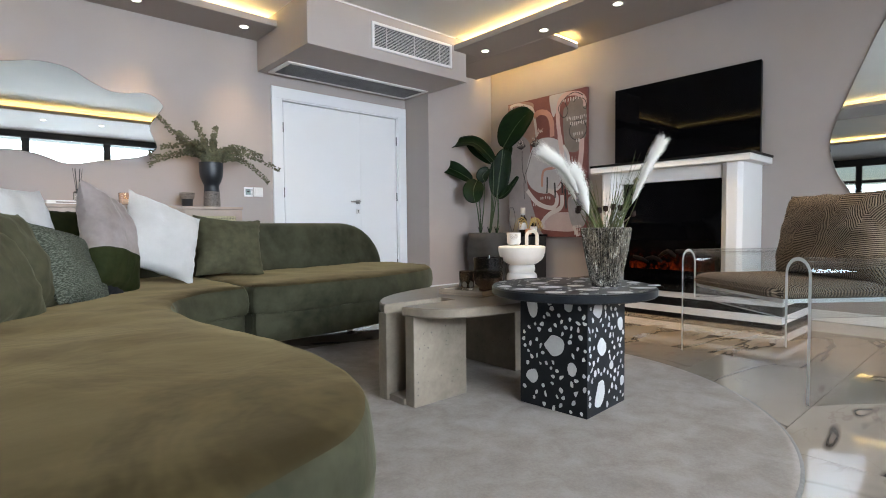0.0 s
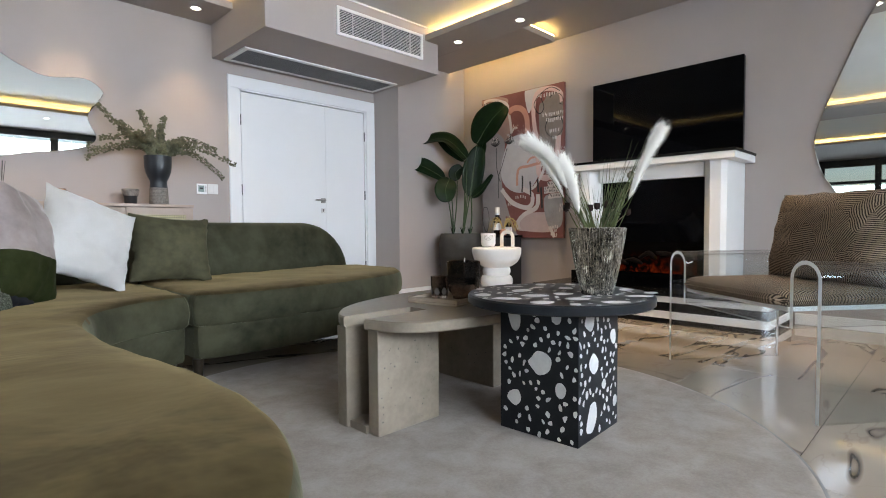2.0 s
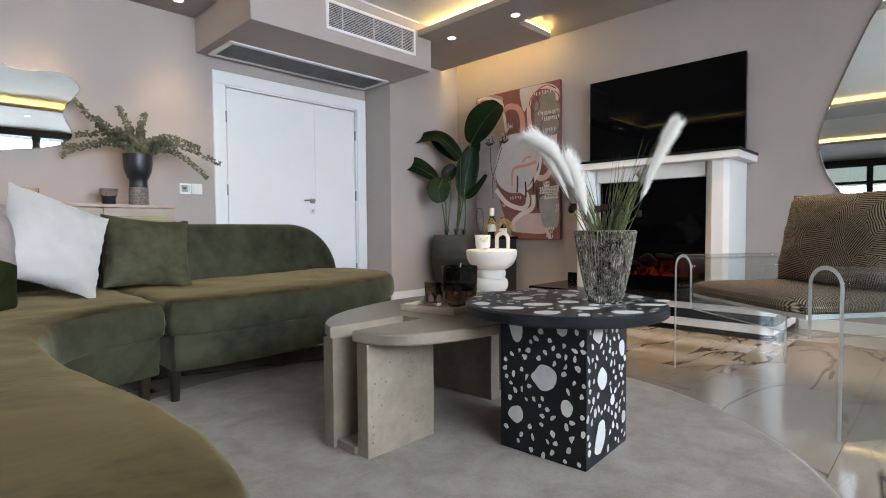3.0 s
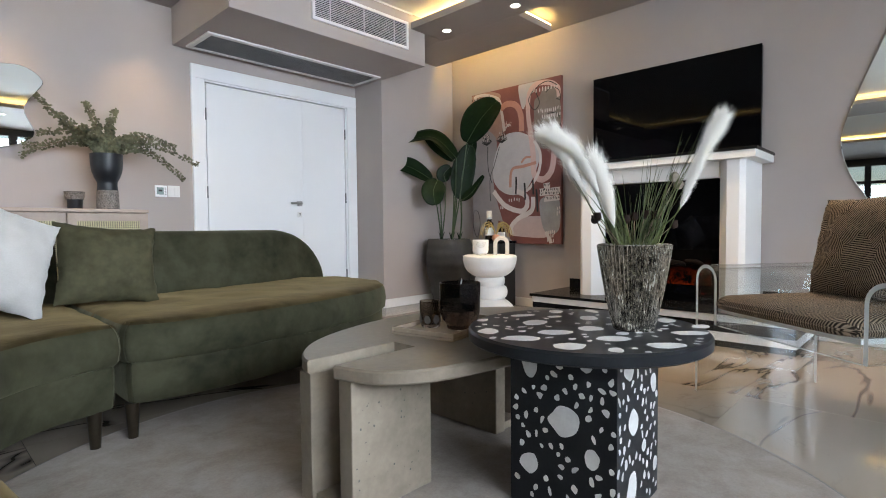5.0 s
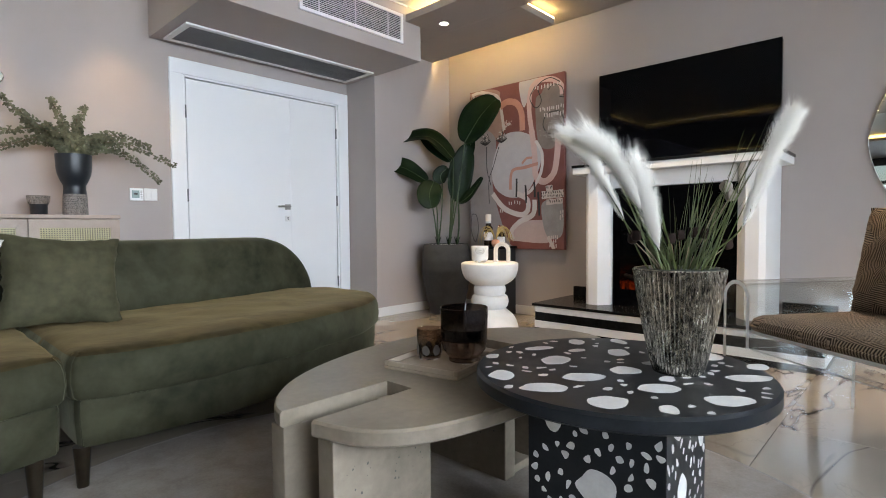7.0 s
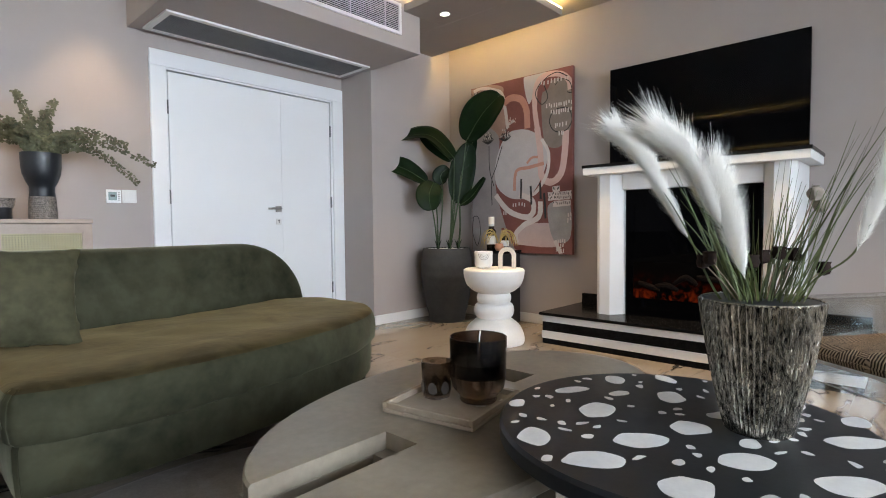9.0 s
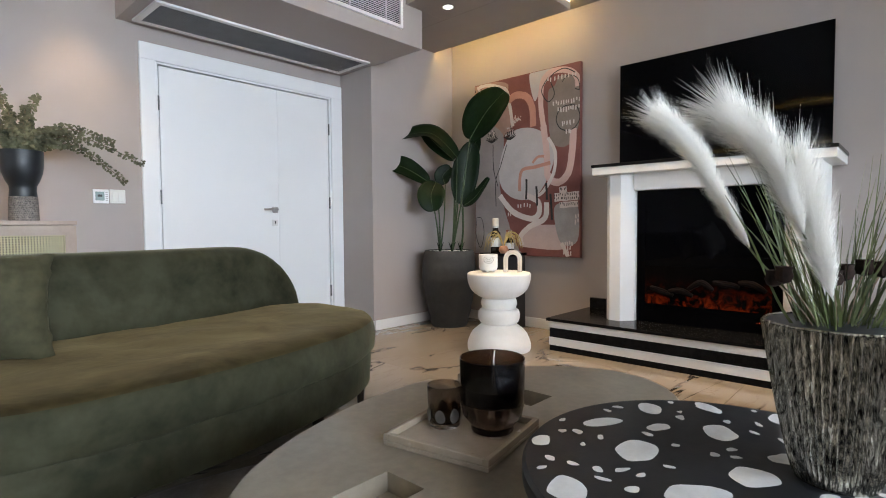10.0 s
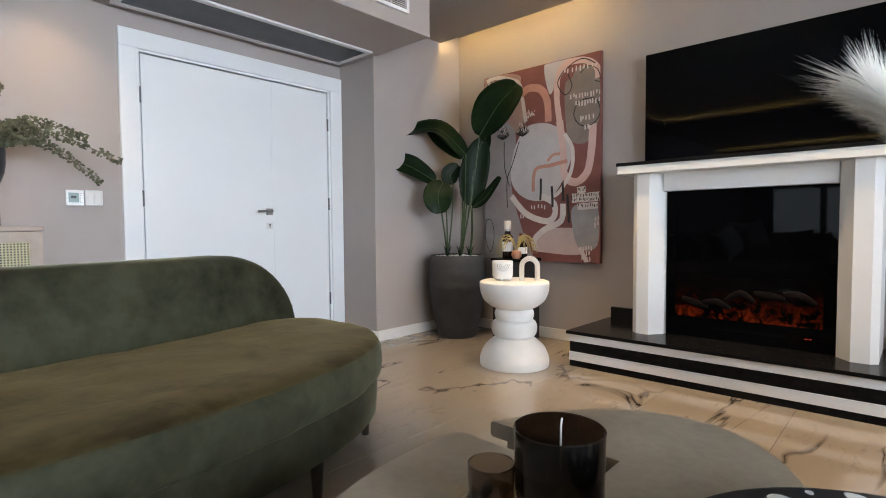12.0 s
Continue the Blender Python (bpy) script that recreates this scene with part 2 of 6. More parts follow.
def lit_through(name, c1, c2, share, scale):
    """Thin white fibres that pass on part of the light falling on their far side."""
    m, nt, b = material(name)
    nt.nodes.remove(b)
    front, back, mix = (node(nt, k) for k in ("ShaderNodeBsdfDiffuse", "ShaderNodeBsdfTranslucent", "ShaderNodeMixShader"))
    weave = node(nt, "ShaderNodeTexNoise", Scale=scale, Detail=2.0)
    tone = node(nt, "ShaderNodeMix")
    tone.data_type = "RGBA"
    tone.inputs[6].default_value, tone.inputs[7].default_value = (*c1, 1), (*c2, 1)
    nt.links.new(weave.outputs["Fac"], tone.inputs[0])
    for n in (front, back):
        nt.links.new(tone.outputs[2], n.inputs[0])
    mix.inputs[0].default_value = share
    nt.links.new(front.outputs[0], mix.inputs[1])
    nt.links.new(back.outputs[0], mix.inputs[2])
    nt.links.new(mix.outputs[0], nt.nodes["Material Output"].inputs[0])
    return m


ACRYLIC = acrylic_material()
SHEER = lit_through("white_sheer_cloth", (0.74, 0.75, 0.77), (0.86, 0.87, 0.88), 0.6, 220.0)
# Satin edge, its pale colour standing in for light piped through the sheet
ACRYLIC_EDGE = clear("satin_lit_acrylic_edge", (0.84, 0.88, 0.88), 0.45)
ACRYLIC_EDGE.node_tree.nodes["Principled BSDF"].inputs["Transmission Weight"].default_value = 0.4
GLASS = clear("window_glass", (0.97, 0.985, 0.98), 0.0, 1.45)
SMOKE = clear("smoked_brown_glass", (0.50, 0.42, 0.36), 0.06, 1.45)
SMOKEDARK = surface("dark_bronze_lustre_glass", (0.006, 0.004, 0.0028), (0.030, 0.019, 0.012), 16.0, 0.22, 0.08, metal=0.25, bump=0.12, fine=90, fine_amount=0.5, coat=0.2)
DARKGLASS = clear("smoked_dark_glass", (0.10, 0.064, 0.045), 0.13, 1.45)
DUCTMESH = surface("grey_duct_mesh", (0.13, 0.13, 0.135), (0.19, 0.19, 0.195), 9.0, 0.5, 0.08, metal=0.3, bump=0.02)
AMBER = clear("amber_glass", (1.0, 0.80, 0.64), 0.08)
STEEL = surface("brushed_steel", (0.40, 0.39, 0.38), (0.55, 0.54, 0.53), 20, 0.3, 0.08, metal=1.0, bump=0.02)
OAK = surface("pale_oak", (0.35, 0.262, 0.205), (0.46, 0.358, 0.29), 7.0, 0.5, 0.08, bump=0.08, fine=120)
DKWOOD = surface("dark_bronze_leg", (0.018, 0.012, 0.007), (0.035, 0.025, 0.014), 15, 0.4, metal=0.4, bump=0.03)
CANE = surface("woven_cane", (0.42, 0.36, 0.19), (0.54, 0.47, 0.28), 25, 0.6, bump=0.2)
CERAMICBLACK = surface("black_ceramic", (0.008, 0.010, 0.013), (0.018, 0.021, 0.026), 6.0, 0.42, 0.08, bump=0.05)
CARVED = surface("carved_brown_ceramic", (0.012, 0.010, 0.009), (0.34, 0.29, 0.25), 70.0, 0.6, bump=0.5, fine=140, fine_amount=0.5)
CLAYWHITE = surface("white_plaster", (0.76, 0.74, 0.71), (0.84, 0.82, 0.79), 9.0, 0.6, 0.08, bump=0.12, fine=60)
POTGREY = surface("charcoal_planter", (0.024, 0.023, 0.022), (0.048, 0.046, 0.043), 6.0, 0.7, 0.08, bump=0.25, fine=40)
CREAM = surface("glossy_cream_glaze", (0.66, 0.58, 0.48), (0.74, 0.66, 0.57), 8.0, 0.15, 0.05, bump=0.02, coat=0.4)
TERRACOTTA = surface("terracotta", (0.42, 0.19, 0.11), (0.52, 0.26, 0.16), 12.0, 0.8, bump=0.1)
LEAF = surface("deep_green_leaf", (0.0022, 0.008, 0.002), (0.0065, 0.020, 0.0045), 8.0, 0.45, 0.08, bump=0.12, fine=40)
LEAF.node_tree.nodes["Principled BSDF"].inputs["Specular IOR Level"].default_value = 0.14
STEM = surface("green_stem", (0.022, 0.045, 0.013), (0.05, 0.085, 0.028), 18.0, 0.5, bump=0.1)
EUCA = surface("grey_green_leaf", (0.024, 0.030, 0.013), (0.165, 0.16, 0.090), 16.0, 0.6, 0.06, bump=0.1)
TWIG = surface("brown_twig", (0.09, 0.06, 0.035), (0.17, 0.12, 0.075), 25.0, 0.8, bump=0.2)
PLUME = lit_through("white_plume", (0.80, 0.77, 0.71), (0.97, 0.955, 0.93), 0.5, 55.0)
REED = surface("green_reed", (0.030, 0.045, 0.011), (0.115, 0.135, 0.04), 18.0, 0.55, bump=0.05)
DRY = surface("dried_grass", (0.36, 0.25, 0.08), (0.52, 0.38, 0.14), 20.0, 0.7, bump=0.05)
SEED = surface("dark_seed_head", (0.010, 0.006, 0.0045), (0.032, 0.018, 0.013), 40.0, 0.8, bump=0.3)
SEED.node_tree.nodes["Principled BSDF"].inputs["Specular IOR Level"].default_value = 0.15
POPPY = surface("dry_poppy_head", (0.16, 0.13, 0.10), (0.28, 0.24, 0.19), 30.0, 0.8, bump=0.3)
LED = glow("warm_strip_light", (1.0, 0.70, 0.24), 50.0)
LAMP = glow("lamp_lens", (1.0, 0.90, 0.74), 30.0)


def fire_material():
    """The lit picture of an electric fire: red embers below, dying out upwards."""
    m, nt, b = material("electric_fire_glow")
    tc = node(nt, "ShaderNodeTexCoord")
    n = node(nt, "ShaderNodeTexNoise", Scale=16.0, Detail=5.0, Roughness=0.65, Distortion=0.6)
    nt.links.new(tc.outputs["Object"], n.inputs["Vector"])
    r = node(nt, "ShaderNodeMapRange")
    r.inputs[1].default_value, r.inputs[2].default_value = 0.48, 0.78
    nt.links.new(n.outputs["Fac"], r.inputs[0])
    sep = node(nt, "ShaderNodeSeparateXYZ")
    nt.links.new(tc.outputs["Object"], sep.inputs[0])
    h = node(nt, "ShaderNodeMapRange")
    h.inputs[1].default_value, h.inputs[2].default_value, h.inputs[3].default_value, h.inputs[4].default_value = 0.37, 0.58, 1.0, 0.0
    nt.links.new(sep.outputs["Z"], h.inputs[0])
    p = node(nt, "ShaderNodeMath")
    p.operation = "POWER"
    p.inputs[1].default_value = 2.2
    nt.links.new(h.outputs[0], p.inputs[0])
    mul = node(nt, "ShaderNodeMath")
    mul.operation = "MULTIPLY"
    nt.links.new(r.outputs[0], mul.inputs[0])
    nt.links.new(p.outputs[0], mul.inputs[1])
    s = node(nt, "ShaderNodeMath")
    s.operation = "MULTIPLY"
    s.inputs[1].default_value = 0.17
    nt.links.new(mul.outputs[0], s.inputs[0])
    nt.links.new(s.outputs[0], b.inputs["Emission Strength"])
    b.inputs["Emission Color"].default_value = (1.0, 0.10, 0.015, 1)
    b.inputs["Base Color"].default_value = (0.002, 0.0018, 0.0018, 1)
    b.inputs["Roughness"].default_value = 0.03
    b.inputs["Specular IOR Level"].default_value = 0.06
    return m


EMBER = fire_material()
LOG = surface("charred_log", (0.003, 0.0022, 0.002), (0.011, 0.008, 0.007), 22.0, 0.8, bump=0.4, fine=60)
LOG.node_tree.nodes["Principled BSDF"].inputs["Specular IOR Level"].default_value = 0.05
SILVERED = surface("aged_silver_glaze", (0.02, 0.016, 0.011), (0.72, 0.67, 0.58), 30.0, 0.24, 0.1, metal=0.95, bump=0.2, fine=120, fine_amount=0.6, span=(0.36, 0.62))
flow = node(SILVERED.node_tree, "ShaderNodeMapping")
flow.inputs["Scale"].default_value = (2.4, 2.4, 0.6)
for link in list(SILVERED.node_tree.links):
    if link.to_node.bl_idname == "ShaderNodeTexNoise":
        source, goal = link.from_socket, link.to_socket
        SILVERED.node_tree.links.new(source, flow.inputs[0])
        SILVERED.node_tree.links.new(flow.outputs[0], goal)
PEBBLE = surface("white_pebbles", (0.6, 0.58, 0.55), (0.8, 0.78, 0.75), 30, 0.6, bump=0.2)
FRAMEDARK = surface("dark_window_frame", (0.018, 0.019, 0.021), (0.028, 0.029, 0.031), 5.0, 0.4, bump=0.02)
CANVAS_EDGE = surface("bare_canvas", (0.42, 0.36, 0.31), (0.52, 0.45, 0.40), 30, 0.9, bump=0.2)


# ---------------------------------------------------------------- shape helpers
def part(name, bm, mat, parent=None, label="", smooth=False):
    """Links a bmesh as one mesh object, under a thing or a part."""
    bmesh.ops.recalc_face_normals(bm, faces=bm.faces)
    me = bpy.data.meshes.new(name)
    bm.to_mesh(me)
    bm.free()
    if smooth:
        me.shade_smooth()
        me.set_sharp_from_angle(angle=radians(38))
    me.materials.append(mat)
    ob = new(name, me)
    if parent is not None:
        ob.parent = parent
    if label:
        ob["label"] = label
    return ob


def thing(name, label, category, at=(0, 0, 0), turn=0.0, group="", kind=""):
    ob = new(name)
    ob.matrix_world = pose(*at, 0, 0, turn)
    return tagged(ob, label, category, group, kind)


def setting(name, bm, mat, label, category, smooth=False):
    return tagged(part(name, bm, mat, smooth=smooth), label, category, kind="structure")


def box(x0, x1, y0, y1, z0, z1, bm=None, bevel=0.0, seg=2):
    own = bm is None
    bm = bmesh.new() if own else bm
    vs = [bm.verts.new((x, y, z)) for z in (z0, z1) for y in (y0, y1) for x in (x0, x1)]
    for f in ((0, 2, 3, 1), (4, 5, 7, 6), (0, 1, 5, 4), (2, 6, 7, 3), (0, 4, 6, 2), (1, 3, 7, 5)):
        bm.faces.new([vs[i] for i in f])
    if bevel:
        bmesh.ops.bevel(bm, geom=list(bm.edges), offset=bevel, segments=seg, profile=0.5, affect="EDGES")
    return bm


def spline(pts, per=8, closed=False):
    """Catmull-Rom through control points of any dimension."""
    p = [np.array(q, float) for q in pts]
    n, out = len(p), []
    for i in range(n if closed else n - 1):
        if closed:
            a, b, c, d = p[i - 1], p[i], p[(i + 1) % n], p[(i + 2) % n]
        else:
            a, b, c, d = p[max(i - 1, 0)], p[i], p[i + 1], p[min(i + 2, n - 1)]
        for k in range(per):
            t = k / per
            out.append(0.5 * (2 * b + (c - a) * t + (2 * a - 5 * b + 4 * c - d) * t * t + (3 * b - a - 3 * c + d) * t ** 3))
    if not closed:
        out.append(p[-1])
    return out


def lathe(profile, seg=40, at=(0, 0, 0), ripple=None):
    bm = bmesh.new()
    rings = []
    for r, z in profile:
        ring = []
        for i in range(seg):
            a = 2 * math.pi * i / seg
            k = ripple(a, z) if ripple else 1.0
            ring.append(bm.verts.new((at[0] + r * k * math.cos(a), at[1] + r * k * math.sin(a), at[2] + z)))
        rings.append(ring)
    for a, b in zip(rings, rings[1:]):
        for i in range(seg):
            bm.faces.new((a[i], a[(i + 1) % seg], b[(i + 1) % seg], b[i]))
    if profile[0][0] > 1e-4:
        bm.faces.new(rings[0][::-1])
    if profile[-1][0] > 1e-4:
        bm.faces.new(rings[-1])
    return bm


def tube(pts, radius, seg=8, bm=None):
    """A round rod along points; radius is a number or a function of 0..1."""
    bm = bmesh.new() if bm is None else bm
    pts = [Vector(q) for q in pts]
    rings, side = [], None
    for i, q in enumerate(pts):
        d = (pts[min(i + 1, len(pts) - 1)] - pts[max(i - 1, 0)]).normalized()
        if side is None:
            side = d.cross(Vector((0, 0, 1)) if abs(d.z) < 0.9 else Vector((1, 0, 0))).normalized()
        side = (side - d * side.dot(d)).normalized()
        up = d.cross(side)
        r = radius(i / (len(pts) - 1)) if callable(radius) else radius
        rings.append([bm.verts.new(q + r * (math.cos(2 * math.pi * k / seg) * side + math.sin(2 * math.pi * k / seg) * up)) for k in range(seg)])
    for a, b in zip(rings, rings[1:]):
        for k in range(seg):
            bm.faces.new((a[k], a[(k + 1) % seg], b[(k + 1) % seg], b[k]))
    bm.faces.new(rings[0][::-1])
    bm.faces.new(rings[-1])
    return bm


def inset_outline(pts, d):
    n, out = len(pts), []
    area = sum(pts[i][0] * pts[(i + 1) % n][1] - pts[(i + 1) % n][0] * pts[i][1] for i in range(n))
    sgn = 1 if area > 0 else -1
    for i in range(n):
        a, c = pts[i - 1], pts[(i + 1) % n]
        tx, ty = c[0] - a[0], c[1] - a[1]
        l = math.hypot(tx, ty) or 1
        out.append((pts[i][0] - sgn * ty / l * d, pts[i][1] + sgn * tx / l * d))
    return out


def slab(outline, profile, bm=None):
    """A body with that plan outline; profile: rows of (inset, z) from below to above."""
    bm = bmesh.new() if bm is None else bm
    rings = [[bm.verts.new((x, y, z)) for x, y in inset_outline(outline, d)] for d, z in profile]
    n = len(outline)
    for a, b in zip(rings, rings[1:]):
        for i in range(n):
            bm.faces.new((a[i], a[(i + 1) % n], b[(i + 1) % n], b[i]))
    bm.faces.new(rings[0][::-1])
    bm.faces.new(rings[-1])
    return bm


def round_rect(x0, x1, y0, y1, r, seg=5):
    out = []
    for cx, cy, a0 in ((x1 - r, y1 - r, 0), (x0 + r, y1 - r, 90), (x0 + r, y0 + r, 180), (x1 - r, y0 + r, 270)):
        for k in range(seg + 1):
            a = radians(a0 + 90 * k / seg)
            out.append((cx + r * math.cos(a), cy + r * math.sin(a)))
    return out


def pillow(w, h, thick, n=30, pinch=0.10, seed=1):
    """A stuffed cushion in its own xz plane, centred, with drawn-in sides and soft folds."""
    bm = bmesh.new()
    rnd = random.Random(seed)
    ox, oz = rnd.uniform(0, 50), rnd.uniform(0, 50)
    grids = []
    for side in (-1, 1):
        grid = []
        for j in range(n + 1):
            row = []
            for i in range(n + 1):
                u, v = 2 * i / n - 1, 2 * j / n - 1
                k = ((1 - abs(u) ** 3) * (1 - abs(v) ** 3)) ** 0.62
                sx = 1 - pinch * (1 - v * v) * abs(u) ** 3
                sz = 1 - pinch * (1 - u * u) * abs(v) ** 3
                fold = noise.noise(Vector((u * 2.2 + ox, v * 2.2 + oz, side))) * 0.2 + noise.noise(Vector((u * 6 + ox, v * 6, side + 3))) * (0.06 + 0.12 * max(abs(u), abs(v)) ** 3)
                ruffle = noise.noise(Vector((u * 7 + oz, v * 7 + ox, 9))) * 0.009 * max(abs(u), abs(v)) ** 8
                sx, sz = sx + ruffle / w * 2, sz + ruffle / h * 2
                row.append((u * w / 2 * sx, side * thick / 2 * k * (1 + fold), v * h / 2 * sz))
            grid.append(row)
        grids.append(grid)
    front = [[bm.verts.new(q) for q in row] for row in grids[0]]
    back = [[front[j][i] if i in (0, n) or j in (0, n) else bm.verts.new(grids[1][j][i]) for i in range(n + 1)] for j in range(n + 1)]
    for j in range(n):
        for i in range(n):
            bm.faces.new((front[j][i], front[j][i + 1], front[j + 1][i + 1], front[j + 1][i]))
            bm.faces.new((back[j][i], back[j + 1][i], back[j + 1][i + 1], back[j][i + 1]))
    return bm


# ---------------------------------------------------------------- the room
DOORW, TVW, BACKW, LEFTW = 5.145, 4.94, -1.9, -8.6
CEILZ, DROP = 2.69, 2.555

setting("wall_north", box(LEFTW, 2.351, DOORW, DOORW + 0.15, 0, 2.9), WALL, "taupe painted wall behind the sideboard", "wall")
setting("wall_north_over_door", box(2.351, 3.787, DOORW, DOORW + 0.15, 2.043, 2.9), WALL, "taupe painted wall above the white door", "wall")
setting("wall_north_end", box(3.787, 3.905, DOORW, DOORW + 0.15, 0, 2.9), WALL, "narrow taupe wall strip beside the door", "wall")
setting("wall_pier", box(3.905, TVW, 4.715, DOORW + 0.15, 0, 2.9), WALL, "taupe painted pier projecting beside the door", "wall")
setting("wall_east", box(TVW, TVW + 0.15, BACKW - 0.15, DOORW + 0.15, 0, 2.9), WALL, "taupe painted wall behind the fireplace", "wall")
setting("wall_hall", box(2.2, 3.95, 6.2, 6.35, 0, 2.9), WALL, "plain wall behind the closed door", "wall")

# window wall behind, with dark frames, and a glazed door at its end
WX0, WX1, WZ0, WZ1 = -8.036, 3.241, 1.08, 2.553
GX0, GX1, GZ1 = 3.30, 4.72, 2.25
for name, b in (("wall_south_over_window", box(LEFTW, TVW, BACKW - 0.15, BACKW, WZ1, 2.9)), ("wall_south_under_window", box(LEFTW, GX0, BACKW - 0.15, BACKW, 0, WZ0)),
                ("wall_south_pier", box(WX1, GX0, BACKW - 0.15, BACKW, WZ0, WZ1)), ("wall_south_over_glazed_door", box(GX0, TVW, BACKW - 0.15, BACKW, GZ1, WZ1)),
                ("wall_south_end", box(GX1, TVW, BACKW - 0.15, BACKW, 0, GZ1)), ("wall_south_far_end", box(LEFTW, WX0, BACKW - 0.15, BACKW, WZ0, WZ1))):
    setting(name, b, WALL, "taupe painted wall round the long window", "wall")
setting("wall_west_over_window", box(LEFTW - 0.15, LEFTW, BACKW - 0.15, DOORW + 0.15, WZ1, 2.9), WALL, "taupe wall above the far window", "wall")
setting("wall_west_under_window", box(LEFTW - 0.15, LEFTW, BACKW - 0.15, DOORW + 0.15, 0, 0.3), WALL, "low wall under the far window", "wall")
setting("wall_west_end", box(LEFTW - 0.15, LEFTW, 4.6, DOORW + 0.15, 0.3, WZ1), WALL, "taupe wall beside the far window", "wall")
setting("wall_west_near_end", box(LEFTW - 0.15, LEFTW, BACKW - 0.15, -0.4, 0.3, WZ1), WALL, "taupe wall beside the far window", "wall")


def window_band(name, length, height, count, at, turn, label, head=0.09, half=0.045, transom=0.0):
    """A band of fixed lights in dark frames, along its own x."""
    w = tagged(new(name), label, "window", kind="structure")
    w.matrix_world = pose(*at, 0, 0, turn)
    part("window_frame", box(0, length, -0.04, 0.04, 0, 0.07, bevel=0.004), FRAMEDARK, w)
    part("window_frame", box(0, length, -0.04, 0.04, height - head, height, bevel=0.004), FRAMEDARK, w)
    step = length / count
    for i in range(count + 1):
        x = min(max(i * step, half), length - half)
        part("mullion", box(x - half, x + half, -0.045, 0.045, 0.07, height - head, bevel=0.004), FRAMEDARK, w)
    for i in range(count):
        a, b = i * step + half - 0.005, (i + 1) * step - half + 0.005
        if transom:
            part("transom", box(a, b, -0.042, 0.042, transom - 0.04, transom + 0.04, bevel=0.004), FRAMEDARK, w)
        p = part("pane", box(a, b, -0.006, 0.006, 0.06, height - head + 0.01), GLASS, w)
        p.visible_shadow = False
    return w


window_band("window_1", WX1 - WX0, WZ1 - WZ0, 9, (WX0, BACKW - 0.09, WZ0), 0, "long dark-framed window band behind the sofa", 0.12, 0.06)
window_band("window_2", 5.0, WZ1 - 0.3, 4, (LEFTW - 0.08, -0.4, 0.3), 90, "dark-framed window band at the far end", 0.2, 0.07, 1.62)
window_band("window_3", GX1 - GX0, GZ1 - 0.004, 2, (GX0, BACKW - 0.09, 0.002), 0, "full-height dark-framed glazed door in the window wall", 0.08, 0.05)


def sheer_curtain(x0, x1):
    """A pleated sheer panel hanging beside the glazed door."""
    c = thing("curtain", "white sheer pleated curtain hanging beside the glazed door", "curtain", group="curtains at the glazed door")
    bm = bmesh.new()
    n = 72
    rows = [[bm.verts.new((x0 + (x1 - x0) * i / n, BACKW + 0.10 + 0.035 * math.sin(i * 0.78) + 0.012 * math.sin(i * 0.31), z)) for i in range(n + 1)] for z in (0.015, 1.2, 2.33)]
    for a, b in zip(rows, rows[1:]):
        for i in range(n):
            bm.faces.new((a[i], a[i + 1], b[i + 1], b[i]))
    ob = part("cloth", bm, SHEER, c, smooth=True)
    mod = ob.modifiers.new("thickness", "SOLIDIFY")
    mod.thickness = 0.002
    part("curtain_rail", box(x0 - 0.02, x1 + 0.02, BACKW + 0.08, BACKW + 0.12, 2.331, 2.345), TRIM, c)
    part("rail_bracket", box((x0 + x1) / 2 - 0.01, (x0 + x1) / 2 + 0.01, BACKW, BACKW + 0.08, 2.333, 2.343), TRIM, c)


sheer_curtain(3.26, 3.74)
sheer_curtain(4.30, 4.78)
setting("backdrop_ground", box(-400, 400, -400, 400, -12.2, -12), surface("distant_ground", (0.16, 0.17, 0.12), (0.30, 0.29, 0.25), 0.05, 0.9, bump=0), "hazy open ground far below the windows", "ground")

# ceilings: the main field and the dropped bands round it
setting("ceiling", box(LEFTW - 0.15, TVW + 0.15, BACKW - 0.15, DOORW + 0.15, CEILZ, CEILZ + 0.2), CEIL, "white ceiling inside dropped lit bands", "ceiling")
UP = 2.667


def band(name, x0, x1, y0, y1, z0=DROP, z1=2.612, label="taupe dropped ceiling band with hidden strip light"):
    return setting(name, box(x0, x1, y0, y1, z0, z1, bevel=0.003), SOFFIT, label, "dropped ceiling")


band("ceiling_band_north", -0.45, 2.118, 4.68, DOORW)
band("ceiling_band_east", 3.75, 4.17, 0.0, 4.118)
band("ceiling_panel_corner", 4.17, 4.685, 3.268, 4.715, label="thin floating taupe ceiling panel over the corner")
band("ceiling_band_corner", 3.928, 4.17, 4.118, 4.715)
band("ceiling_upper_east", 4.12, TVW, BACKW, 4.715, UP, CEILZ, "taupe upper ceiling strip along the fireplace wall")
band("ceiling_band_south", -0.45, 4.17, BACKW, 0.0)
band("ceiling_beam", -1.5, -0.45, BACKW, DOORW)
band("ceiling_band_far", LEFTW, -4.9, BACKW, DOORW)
# coffer upstands that the strip lights stand against
for name, b in (("ceiling_upstand_north", box(-0.45, 2.118, 4.86, 4.90, 2.612, CEILZ)),
                ("ceiling_upstand_east", box(3.93, 3.96, -0.15, 4.118, 2.612, CEILZ)),
                ("ceiling_upstand_south", box(-0.45, 3.93, -0.19, -0.15, 2.612, CEILZ)),
                ("ceiling_upstand_beam", box(-0.68, -0.64, 0.0, 4.86, 2.612, CEILZ)),
                ("ceiling_upstand_far", box(-5.12, -5.08, BACKW, DOORW, 2.612, CEILZ))):
    setting(name, b, CEIL, "white inner face of the ceiling cove", "ceiling")


